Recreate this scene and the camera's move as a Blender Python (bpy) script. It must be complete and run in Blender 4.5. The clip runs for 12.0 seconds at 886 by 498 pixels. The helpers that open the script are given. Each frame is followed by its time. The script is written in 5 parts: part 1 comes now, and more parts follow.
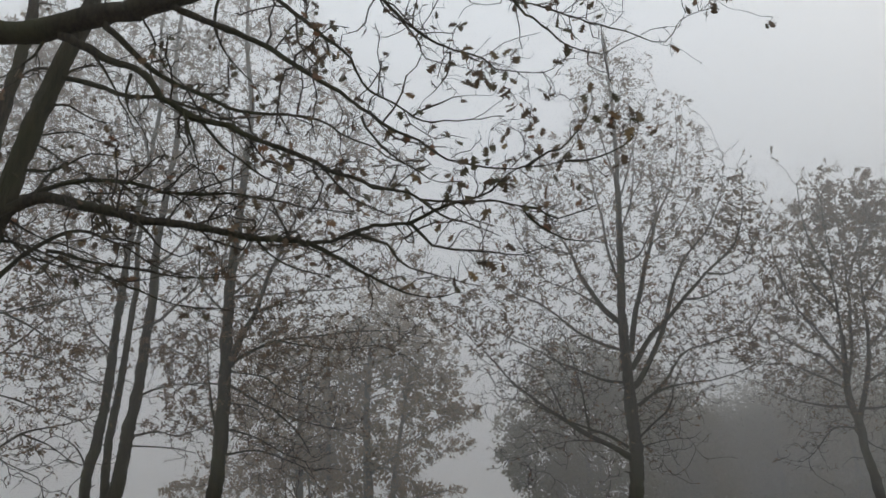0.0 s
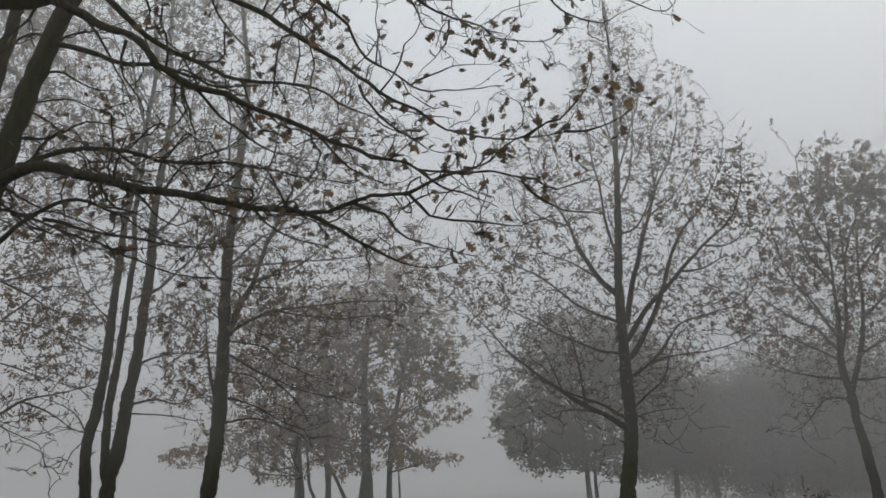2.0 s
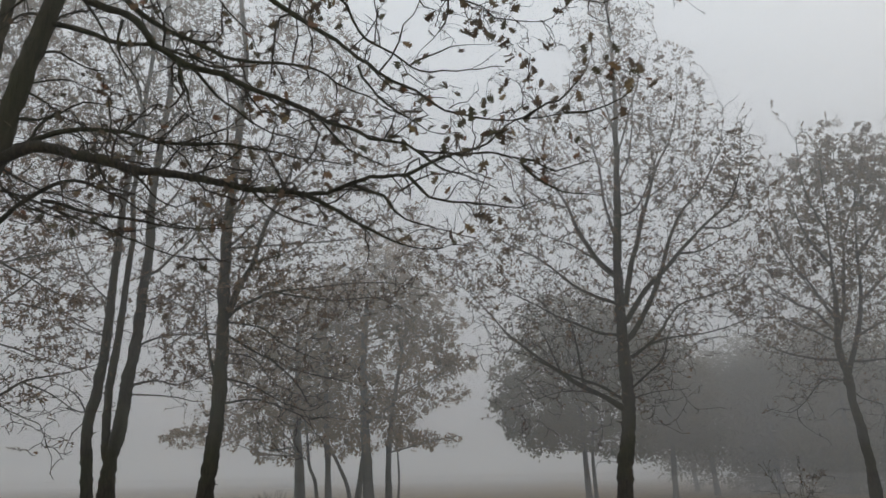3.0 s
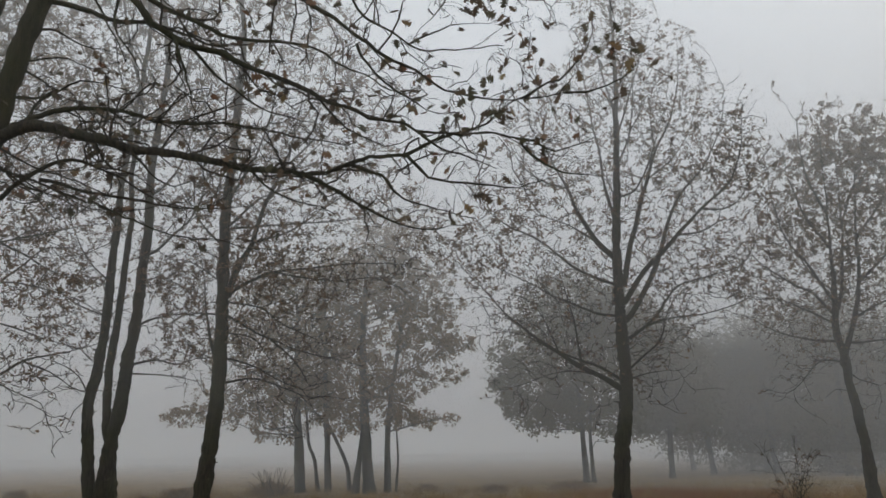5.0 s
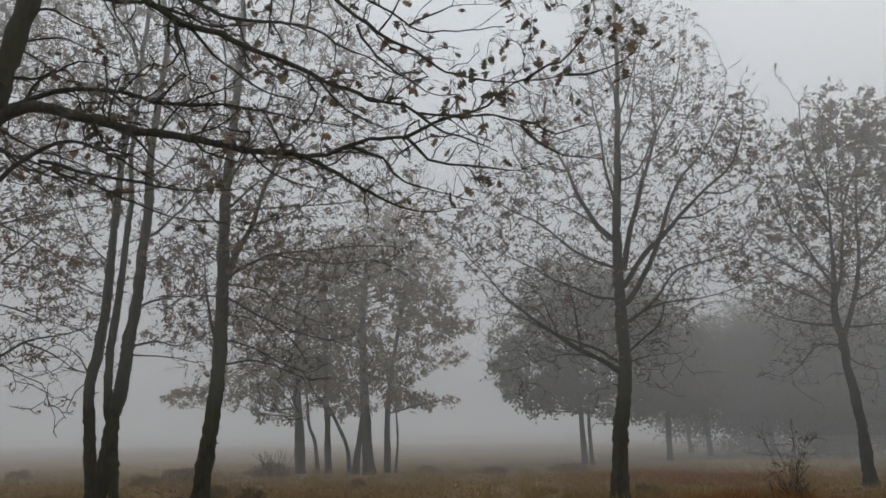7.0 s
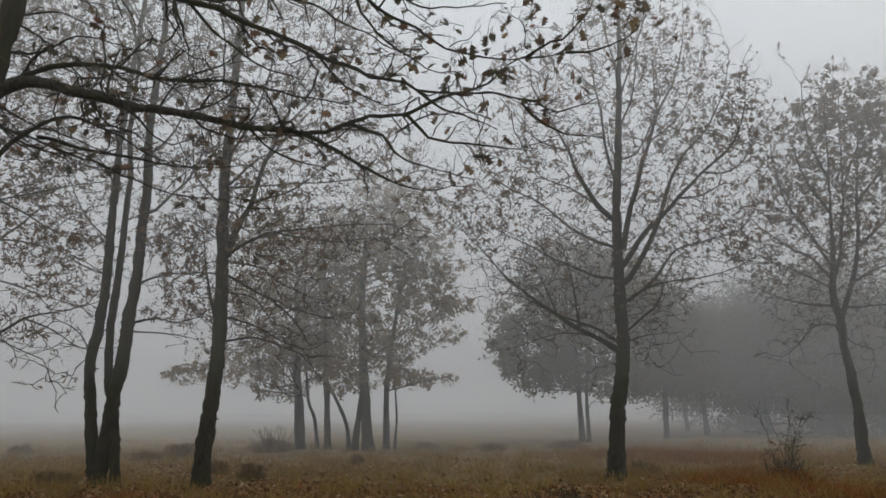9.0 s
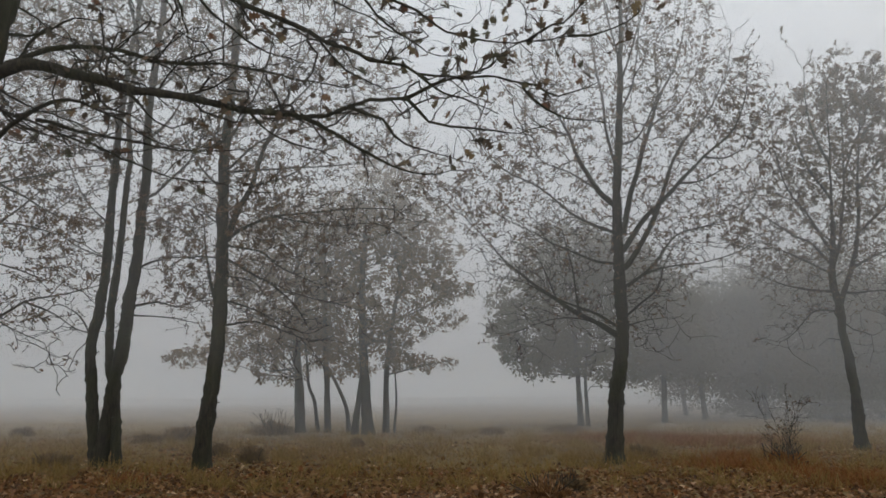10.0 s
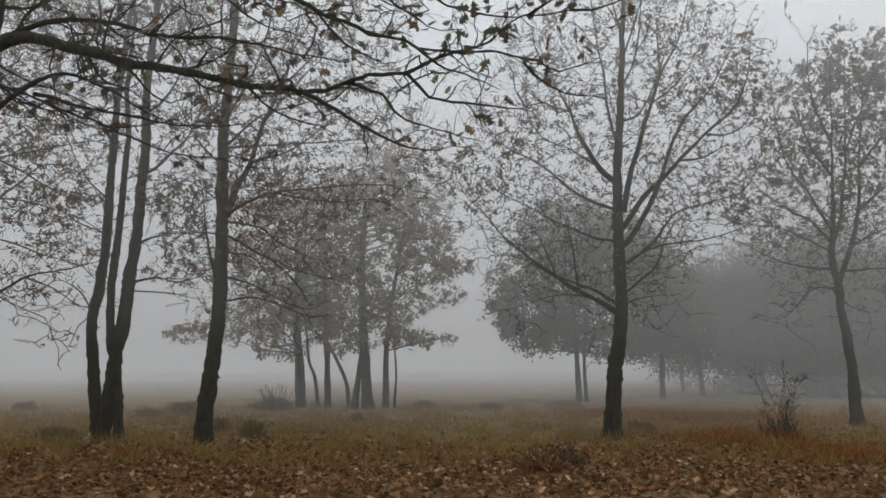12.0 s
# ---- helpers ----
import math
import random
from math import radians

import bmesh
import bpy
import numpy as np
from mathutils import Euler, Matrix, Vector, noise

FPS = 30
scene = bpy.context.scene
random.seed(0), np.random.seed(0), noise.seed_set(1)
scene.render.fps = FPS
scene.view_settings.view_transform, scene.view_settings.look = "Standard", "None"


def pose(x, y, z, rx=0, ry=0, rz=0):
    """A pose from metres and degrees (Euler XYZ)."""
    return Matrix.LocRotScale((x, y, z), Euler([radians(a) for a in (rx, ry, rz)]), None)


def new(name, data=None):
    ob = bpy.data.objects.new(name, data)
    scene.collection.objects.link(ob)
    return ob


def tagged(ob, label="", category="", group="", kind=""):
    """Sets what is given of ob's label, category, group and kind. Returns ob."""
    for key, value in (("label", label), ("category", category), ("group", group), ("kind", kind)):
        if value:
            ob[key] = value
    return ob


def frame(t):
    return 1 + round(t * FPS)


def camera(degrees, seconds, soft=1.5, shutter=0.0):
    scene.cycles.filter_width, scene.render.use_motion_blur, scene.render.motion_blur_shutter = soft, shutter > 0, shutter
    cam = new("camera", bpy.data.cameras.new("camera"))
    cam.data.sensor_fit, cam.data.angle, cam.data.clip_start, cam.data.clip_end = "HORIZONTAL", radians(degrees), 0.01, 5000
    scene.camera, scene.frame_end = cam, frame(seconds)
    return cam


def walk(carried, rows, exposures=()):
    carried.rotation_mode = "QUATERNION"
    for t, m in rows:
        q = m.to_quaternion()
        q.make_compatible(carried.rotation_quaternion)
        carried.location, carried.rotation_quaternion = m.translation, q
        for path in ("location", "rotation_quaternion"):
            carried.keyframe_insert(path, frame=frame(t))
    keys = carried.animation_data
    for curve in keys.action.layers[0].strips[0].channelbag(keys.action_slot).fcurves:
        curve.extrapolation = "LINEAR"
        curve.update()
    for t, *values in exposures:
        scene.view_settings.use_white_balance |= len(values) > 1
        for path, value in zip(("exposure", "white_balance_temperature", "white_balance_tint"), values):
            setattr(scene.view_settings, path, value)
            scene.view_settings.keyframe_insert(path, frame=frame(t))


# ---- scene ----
cam = camera(64.05, 12.0, soft=1.55)
walk(cam, [
    (0.0, pose(0, 0, 1.622, 111.494, 1.135, 0.447)),
    (0.5, pose(0, 0, 1.621, 111.224, 1.100, 0.387)),
    (1.0, pose(0, 0, 1.620, 110.664, 1.048, 0.315)),
    (1.5, pose(0, 0, 1.619, 109.973, 0.996, 0.242)),
    (2.0, pose(0, 0, 1.618, 109.143, 0.935, 0.175)),
    (2.5, pose(0, 0, 1.616, 108.372, 0.911, 0.123)),
    (3.0, pose(0, 0, 1.615, 107.682, 0.905, 0.079)),
    (5.0, pose(0, 0, 1.612, 106.122, 0.788, -0.032)),
    (5.5, pose(0, 0, 1.611, 105.781, 0.731, -0.063)),
    (6.0, pose(0, 0, 1.610, 105.401, 0.685, -0.061)),
    (6.5, pose(0, 0, 1.610, 105.091, 0.647, -0.066)),
    (7.0, pose(0, 0, 1.609, 104.751, 0.609, -0.080)),
    (9.0, pose(0, 0, 1.606, 103.030, 0.312, -0.188)),
    (9.5, pose(0, 0, 1.605, 102.440, 0.225, -0.210)),
    (10.0, pose(0, 0, 1.604, 101.790, 0.166, -0.225)),
    (10.5, pose(0, 0, 1.603, 101.250, 0.118, -0.247)),
    (11.0, pose(0, 0, 1.602, 100.730, 0.079, -0.245)),
    (11.5, pose(0, 0, 1.601, 100.290, 0.030, -0.255)),
    (12.0, pose(0, 0, 1.600, 99.910, -0.000, -0.270)),
], exposures=((0.0, -0.16), (6.0, -0.11), (9.0, -0.05), (12.0, 0.10)))

# ---- sky, sun and fog ----
SUN_HEIGHT, SUN_TURN = 38.0, 60.0
world = bpy.data.worlds.new("overcast_sky")
scene.world = world
world.use_nodes = True
wn = world.node_tree
backing = wn.nodes["Background"]
sky = wn.nodes.new("ShaderNodeTexSky")
sky.sky_type, sky.sun_disc = "NISHITA", False
sky.sun_elevation, sky.sun_rotation = radians(SUN_HEIGHT), radians(SUN_TURN)
sky.air_density, sky.dust_density = 1.0, 4.0
sky_level = wn.nodes.new("ShaderNodeVectorMath")
sky_level.operation = "SCALE"
sky_level.inputs["Scale"].default_value = 0.10
cloud = wn.nodes.new("ShaderNodeMix")
cloud.data_type = "RGBA"
cloud.inputs[0].default_value = 0.85
cloud.inputs[7].default_value = (0.915, 0.97, 1.01, 1)
wn.links.new(sky.outputs[0], sky_level.inputs[0])
wn.links.new(sky_level.outputs[0], cloud.inputs[6])
# an overcast sky is brighter overhead than at the horizon
heading = wn.nodes.new("ShaderNodeTexCoord")
height = wn.nodes.new("ShaderNodeSeparateXYZ")
rise = wn.nodes.new("ShaderNodeMapRange")
rise.inputs["From Max"].default_value = 0.8
rise.inputs["To Min"].default_value, rise.inputs["To Max"].default_value = 0.62, 1.42
overcast = wn.nodes.new("ShaderNodeVectorMath")
overcast.operation = "SCALE"
wn.links.new(heading.outputs["Generated"], height.inputs[0])
wn.links.new(height.outputs[2], rise.inputs[0])
wn.links.new(rise.outputs[0], overcast.inputs["Scale"])
wn.links.new(cloud.outputs[2], overcast.inputs[0])
wn.links.new(overcast.outputs[0], backing.inputs[0])
backing.inputs[1].default_value = 1.12
scene.cycles.volume_bounces = 1

sun = new("sun", bpy.data.lights.new("sun", "SUN"))
sun.data.energy, sun.data.angle, sun.data.color = 0.8, radians(40), (1.0, 0.97, 0.93)
sun.matrix_world = pose(0, 0, 40, 90 - SUN_HEIGHT, 0, 180 - SUN_TURN)


# ---- materials ----
def material(name):
    m = bpy.data.materials.new(name)
    m.use_nodes = True
    return m, m.node_tree, m.node_tree.nodes["Principled BSDF"]


def ramp(nt, source, *stops):
    """A colour ramp on a node output."""
    r = nt.nodes.new("ShaderNodeValToRGB")
    while len(r.color_ramp.elements) < len(stops):
        r.color_ramp.elements.new(0.5)
    for e, (at, col) in zip(r.color_ramp.elements, stops):
        e.position, e.color = at, (*col, 1)
    nt.links.new(source, r.inputs[0])
    return r.outputs[0]


def noise_node(nt, scale, detail=4.0, stretch=(1, 1, 1), rough=0.55):
    co = nt.nodes.new("ShaderNodeTexCoord")
    mp = nt.nodes.new("ShaderNodeMapping")
    mp.inputs["Scale"].default_value = stretch
    n = nt.nodes.new("ShaderNodeTexNoise")
    n.inputs["Scale"].default_value, n.inputs["Detail"].default_value = scale, detail
    n.inputs["Roughness"].default_value = rough
    nt.links.new(co.outputs["Object"], mp.inputs[0])
    nt.links.new(mp.outputs[0], n.inputs["Vector"])
    return n.outputs[0]


def mixed(nt, fac, a, b, mode="MIX"):
    m = nt.nodes.new("ShaderNodeMix")
    m.data_type, m.blend_type = "RGBA", mode
    for socket, value in ((m.inputs[0], fac), (m.inputs[6], a), (m.inputs[7], b)):
        if isinstance(value, (int, float)):
            socket.default_value = value
        elif isinstance(value, tuple):
            socket.default_value = (*value, 1)
        else:
            nt.links.new(value, socket)
    return m.outputs[2]


def bumped(nt, bsdf, height, strength, distance):
    b = nt.nodes.new("ShaderNodeBump")
    b.inputs["Strength"].default_value, b.inputs["Distance"].default_value = strength, distance
    nt.links.new(height, b.inputs["Height"])
    nt.links.new(b.outputs[0], bsdf.inputs["Normal"])


def bark_material(name, dark, light, moss):
    m, nt, b = material(name)
    ridges = noise_node(nt, 9.0, 6.0, (3.0, 3.0, 0.45), 0.65)
    patches = noise_node(nt, 1.1, 3.0)
    lichen = noise_node(nt, 5.0, 5.0)
    base = ramp(nt, ridges, (0.35, dark), (0.68, light))
    base = mixed(nt, ramp(nt, patches, (0.40, (0, 0, 0)), (0.66, (0.75, 0.75, 0.75))), base, moss)
    base = mixed(nt, ramp(nt, lichen, (0.66, (0, 0, 0)), (0.74, (0.6, 0.6, 0.6))), base, (0.088, 0.082, 0.050))
    nt.links.new(base, b.inputs["Base Color"])
    b.inputs["Roughness"].default_value = 0.85
    b.inputs["Specular IOR Level"].default_value = 0.25
    bumped(nt, b, ridges, 1.0, 0.05)
    return m


def leaf_material(name, *stops):
    """Dead leaves, each with a colour of its own."""
    m, nt, b = material(name)
    geo = nt.nodes.new("ShaderNodeNewGeometry")
    info = nt.nodes.new("ShaderNodeObjectInfo")
    both = nt.nodes.new("ShaderNodeMath")
    both.operation = "ADD"
    wrap = nt.nodes.new("ShaderNodeMath")
    wrap.operation = "FRACT"
    nt.links.new(geo.outputs["Random Per Island"], both.inputs[0])
    nt.links.new(info.outputs["Random"], both.inputs[1])
    nt.links.new(both.outputs[0], wrap.inputs[0])
    col = ramp(nt, wrap.outputs[0], *stops)
    blotch = noise_node(nt, 28.0, 3.0)
    col = mixed(nt, 0.55, col, ramp(nt, blotch, (0.3, (0.55, 0.5, 0.48)), (0.7, (1.15, 1.1, 1.05))), "MULTIPLY")
    nt.links.new(col, b.inputs["Base Color"])
    b.inputs["Roughness"].default_value = 0.7
    b.inputs["Specular IOR Level"].default_value = 0.3
    trans = nt.nodes.new("ShaderNodeBsdfTranslucent")
    nt.links.new(col, trans.inputs[0])
    mix = nt.nodes.new("ShaderNodeMixShader")
    mix.inputs[0].default_value = 0.35
    nt.links.new(b.outputs[0], mix.inputs[1])
    nt.links.new(trans.outputs[0], mix.inputs[2])
    nt.links.new(mix.outputs[0], nt.nodes["Material Output"].inputs["Surface"])
    return m


BARK = bark_material("oak_bark", (0.010, 0.008, 0.0050), (0.058, 0.046, 0.028), (0.042, 0.046, 0.016))
TWIG = bark_material("twig_bark", (0.028, 0.023, 0.018), (0.082, 0.067, 0.052), (0.054, 0.050, 0.034))
LEAF_NEAR = leaf_material("withered_oak_leaf", (0.0, (0.081, 0.062, 0.045)), (0.35, (0.137, 0.099, 0.067)), (0.6, (0.091, 0.093, 0.056)),
                          (0.8, (0.185, 0.135, 0.083)), (0.93, (0.215, 0.112, 0.068)), (1.0, (0.261, 0.204, 0.110)))
LEAF_CROWN = leaf_material("crown_leaf", (0.0, (0.130, 0.088, 0.052)), (0.4, (0.190, 0.128, 0.074)), (0.7, (0.165, 0.124, 0.066)), (1.0, (0.260, 0.150, 0.076)))
LEAF_FAR = leaf_material("far_crown_leaf", (0.0, (0.150, 0.106, 0.042)), (0.5, (0.205, 0.140, 0.050)), (1.0, (0.280, 0.162, 0.055)))
LEAF_WOOD = leaf_material("woodland_leaf", (0.0, (0.089, 0.080, 0.024)), (0.5, (0.110, 0.098, 0.028)), (1.0, (0.137, 0.107, 0.028)))
LITTER = leaf_material("fallen_leaf", (0.0, (0.075, 0.034, 0.013)), (0.3, (0.145, 0.068, 0.024)), (0.55, (0.22, 0.110, 0.038)),
                       (0.78, (0.35, 0.205, 0.090)), (0.9, (0.22, 0.070, 0.018)), (1.0, (0.60, 0.43, 0.26)))
STRAW = leaf_material("dry_grass_blade", (0.0, (0.22, 0.140, 0.042)), (0.5, (0.31, 0.200, 0.062)), (0.8, (0.20, 0.155, 0.046)), (1.0, (0.39, 0.26, 0.095)))
RUST = leaf_material("rusty_bracken", (0.0, (0.185, 0.070, 0.018)), (0.6, (0.265, 0.105, 0.026)), (1.0, (0.270, 0.150, 0.042)))
HEATHER = leaf_material("heather_sprig", (0.0, (0.130, 0.090, 0.052)), (0.6, (0.205, 0.140, 0.075)), (1.0, (0.30, 0.205, 0.095)))


def ground_material():
    m, nt, b = material("leaf_strewn_soil")
    fine = noise_node(nt, 11.0, 8.0, rough=0.7)
    broad = noise_node(nt, 0.35, 4.0)
    col = ramp(nt, fine, (0.3, (0.040, 0.024, 0.009)), (0.5, (0.11, 0.064, 0.021)), (0.72, (0.21, 0.125, 0.042)))
    grass = ramp(nt, fine, (0.3, (0.12, 0.080, 0.020)), (0.7, (0.30, 0.205, 0.055)))
    col = mixed(nt, ramp(nt, broad, (0.4, (0, 0, 0)), (0.62, (0.8, 0.8, 0.8))), col, grass)
    nt.links.new(col, b.inputs["Base Color"])
    b.inputs["Roughness"].default_value = 0.95
    bumped(nt, b, fine, 1.0, 0.06)
    return m


def fog_material(name, density, tint=(0.908, 0.904, 0.886)):
    m, nt, b = material(name)
    nt.nodes.remove(b)
    v = nt.nodes.new("ShaderNodeVolumeScatter")
    v.inputs["Color"].default_value = (*tint, 1)
    v.inputs["Density"].default_value = density
    nt.links.new(v.outputs[0], nt.nodes["Material Output"].inputs["Volume"])
    return m


# ---- mesh tools ----
def mesh_of(name, verts, faces_by_size, mat, smooth=True):
    """A mesh from vertex rows and face arrays (triangles, quads), written in bulk."""
    me = bpy.data.meshes.new(name)
    verts = np.asarray(verts, dtype=np.float32)
    me.vertices.add(len(verts))
    me.vertices.foreach_set("co", verts.ravel())
    loops = np.concatenate([f.ravel() for f in faces_by_size]).astype(np.int32)
    sizes = np.concatenate([np.full(len(f), f.shape[1]) for f in faces_by_size])
    starts = np.concatenate([[0], np.cumsum(sizes)[:-1]]).astype(np.int32)
    me.loops.add(len(loops))
    me.loops.foreach_set("vertex_index", loops)
    me.polygons.add(len(sizes))
    me.polygons.foreach_set("loop_start", starts)
    me.polygons.foreach_set("use_smooth", np.full(len(sizes), smooth))
    me.update(calc_edges=True)
    me.validate()
    me.materials.append(mat)
    return me


def part(name, me, parent=None, label="", kind=""):
    ob = new(name, me)
    ob.parent = parent
    return tagged(ob, label, kind=kind)


def unit(v):
    return v / np.maximum(np.linalg.norm(v, axis=-1, keepdims=True), 1e-9)


def tubes(P, R, sides):
    """Swept tubes: P (k, n, 3) centre lines, R (k, n) radii. Vertices and quads."""
    k, n, _ = P.shape
    T = unit(np.gradient(P, axis=1))
    ref = np.where(np.abs(unit(P[:, -1] - P[:, 0])[:, 2:3]) > 0.8, np.array([[1.0, 0, 0]]), np.array([[0, 0, 1.0]]))
    U = unit(np.cross(T, ref[:, None, :]))
    W = np.cross(T, U)
    a = np.arange(sides) / sides * 2 * np.pi
    ring = np.cos(a)[None, None, :, None] * U[:, :, None, :] + np.sin(a)[None, None, :, None] * W[:, :, None, :]
    R = R[..., None] if R.ndim == 2 else R
    V = P[:, :, None, :] + ring * R[..., None]
    i = np.arange(k * n * sides).reshape(k, n, sides)
    j = np.roll(i, -1, axis=2)
    Q = np.stack([i[:, :-1], j[:, :-1], j[:, 1:], i[:, 1:]], -1).reshape(-1, 4)
    return V.reshape(-1, 3), Q


def spline(points, step):
    """Catmull-Rom curve through the points."""
    p = np.array(points, dtype=float)
    p = np.vstack([2 * p[0] - p[1], p, 2 * p[-1] - p[-2]])
    out = []
    for a, b, c, d in zip(p[:-3], p[1:-2], p[2:-1], p[3:]):
        m = max(2, int(np.ceil(np.linalg.norm(c - b) / step)))
        t = (np.arange(m) / m)[:, None]
        out.append(0.5 * (2 * b + (c - a) * t + (2 * a - 5 * b + 4 * c - d) * t ** 2 + (3 * b - a - 3 * c + d) * t ** 3))
    return np.vstack(out + [p[-2:-1]])


def resample(p, n):
    s = np.concatenate([[0], np.cumsum(np.linalg.norm(np.diff(p, axis=0), axis=1))])
    u = np.linspace(0, s[-1], n)
    return np.stack([np.interp(u, s, p[:, i]) for i in range(3)], -1), s[-1]


def leaf_shape(detail):
    """An oak leaf 1 long along +x with lobes, folded along the midrib and curled. Vertices and quads."""
    if detail == 2:
        u = np.array([0, 0.14, 0.24, 0.36, 0.44, 0.60, 0.68, 0.84, 1.0])
        w = np.array([0.012, 0.016, 0.11, 0.31, 0.11, 0.43, 0.13, 0.30, 0.02])
        lean = np.array([0, 0, 0.02, 0.10, 0.01, 0.13, 0.01, 0.09, 0.0])
    elif detail == 1:
        u = np.array([0, 0.15, 0.4, 0.55, 0.75, 1.0])
        w = np.array([0.01, 0.06, 0.32, 0.13, 0.27, 0.02])
        lean = np.array([0, 0, 0.05, 0, 0.06, 0])
    elif detail == -2:
        # narrow and curled, as withered leaves hang
        return (np.array([[0, 0, 0], [0.30, 0.15, 0.05], [0.62, 0.21, -0.02], [1, 0.03, -0.22], [0.62, -0.17, 0.06], [0.28, -0.10, 0.02]]),
                np.array([[0, 1, 4, 5], [1, 2, 3, 4]]))
    elif detail < 0:
        return np.array([[0, 0, 0], [0.5, 0.3, 0.06], [1, 0, -0.1], [0.5, -0.3, 0.06]]), np.array([[0, 1, 2, 3]])
    else:
        return (np.array([[0, 0, 0], [0.5, 0, -0.06], [1, 0, -0.25], [0.55, 0.36, 0.08], [0.55, -0.36, 0.06]]),
                np.array([[0, 1, 2, 3], [0, 4, 2, 1]]))
    z = -0.25 * u ** 2
    mid = np.stack([u, 0 * u, z], -1)
    left = np.stack([u + lean, w, z + 0.22 * w], -1)
    right = np.stack([u + lean, -w, z + 0.16 * w], -1)
    n = len(u)
    i = np.arange(n - 1)
    quads = np.vstack([np.stack([i, i + 1, n + i + 1, n + i], -1), np.stack([2 * n + i, 2 * n + i + 1, i + 1, i], -1)])
    return np.vstack([mid, left, right]), quads


def scatter(shape, at, axis, size, rng, flat=None):
    """Copies of a leaf shape at places, along axes, spun about them at random (or near a flat normal)."""
    V, Q = shape
    k = len(at)
    X = unit(axis)
    N = rng.normal(size=(k, 3)) * np.array([1, 1.5, 0.8]) if flat is None else flat + 0.6 * rng.normal(size=(k, 3))
    Y = unit(np.cross(N, X))
    Z = np.cross(X, Y)
    bend = rng.uniform(-0.6, 1.8, (k, 1))
    wide = rng.uniform(0.75, 1.2, (k, 1))
    loc = V[None] * size[:, None, None]
    out = at[:, None] + loc[..., :1] * X[:, None] + loc[..., 1:2] * wide[:, None] * Y[:, None] + loc[..., 2:3] * bend[:, None] * Z[:, None]
    quads = (Q[None] + (np.arange(k) * len(V))[:, None, None]).reshape(-1, 4)
    return out.reshape(-1, 3), quads


# ---- trees ----
class Tree:
    """A tree: stems and limbs drawn as curves, twigs grown from them, withered leaves on the twigs."""

    def __init__(self, name, base, seed, label, leaf_mat, detail, leaf=0.12, density=1.0, leafy=1.0, twig=0.006, step=0.2,
                 reach=0.42, levels=3, per_metre=(4.6, 6.0, 6.0), spur=0.30, caps=(1.6, 0.75, 0.4), crook=0.30):
        self.root = tagged(new(name), label, "tree", "oaks in the fog")
        self.root.location = base
        self.rng = np.random.default_rng(seed)
        self.leaf_mat, self.detail, self.leaf, self.density, self.leafy, self.twig = leaf_mat, detail, leaf, density, leafy, twig
        self.step, self.reach, self.levels, self.per_metre, self.spur = step, reach, levels, per_metre, spur
        self.loose, self.kink = 0.0, 0.0
        self.caps, self.crook = caps, crook
        self.mother, self.twigs, self.leaf_at, self.leaf_axis, self.axes, self.trunks = [], [], [], [], [], []

    def wood(self, name, r0, r1, points, flare=0.0, sides=10, mat=None, power=1.0, parent=None):
        p = spline(points, self.step)
        s = np.linspace(0, 1, len(p))
        wob = self.rng.normal(size=p.shape) * (min(r0, 0.05) * (0.5 if r0 < 0.1 else 0.28) + (self.kink if r0 < 0.016 else 0.3 * self.kink if r0 < 0.05 else 0.0))
        for _ in range(1 if self.kink else 2):
            wob[1:-1] = (wob[:-2] + wob[1:-1] + wob[2:]) / 3
        wob[0] = wob[-1] = 0
        p = p + wob
        r = r1 + (r0 - r1) * (1 - s) ** power
        knots = 0.06 if self.step < 0.15 else 0.04
        r = r * (1 + knots * self.rng.normal(size=len(p)))
        if flare:
            h = p[:, 2] - p[0, 2]
            r = r * (1 + flare * np.exp(-h / 0.3))
        lumps = self.rng.normal(size=(len(p), sides))
        lumps = (lumps + np.roll(lumps, 1, axis=1) + np.roll(lumps, 1, axis=0)) / 1.7
        rr = r[:, None] * (1 + (0.060 if r0 > 0.1 else 0.05) * lumps)
        V, Q = tubes(p[None], rr[None, :, :], sides)
        cap0, cap1 = np.arange(sides)[None, ::-1], np.arange(len(V) - sides, len(V))[None]
        made = part(name, mesh_of(name, V, [Q, cap0, cap1], mat or BARK), parent or self.root)
        if name == "trunk":
            self.trunks.append(made)
        if name != "stub":
            self.axes.append((p, r))
        return p, r

    def stem(self, r0, r1, *points, flare=0.0, bare=0.70, power=1.3):
        coarse, self.step = self.step, min(self.step, 0.11)
        p, r = self.wood("trunk", r0, r1, points, flare, 16, power=power)
        self.step = coarse
        keep = int(len(p) * bare)
        self.feed(p[keep:], r[keep:])

    def limb(self, r0, r1, *points):
        p, r = self.wood("limb", r0, r1, points, 0.0, 9, power=1.35)
        keep = int(len(p) * 0.12)
        self.feed(p[keep:], r[keep:])

    def stubs(self, count, low, high, reach, *points, of=0):
        """Snapped twig ends and knots along a stem between two heights."""
        axis = spline(points, 0.05)
        axis = axis[(axis[:, 2] > low) & (axis[:, 2] < high)]
        for _ in range(count):
            a = axis[self.rng.integers(len(axis))]
            turn = self.rng.uniform(0, 2 * np.pi)
            d = np.array([np.cos(turn), np.sin(turn), self.rng.uniform(0.1, 0.6)])
            tip = a + d * (self.rng.uniform(0.02, 0.07) + reach)
            self.wood("stub", self.rng.uniform(0.018, 0.04), 0.010, (a, a * 0.5 + tip * 0.5, tip), 0.0, 6, parent=self.trunks[of])

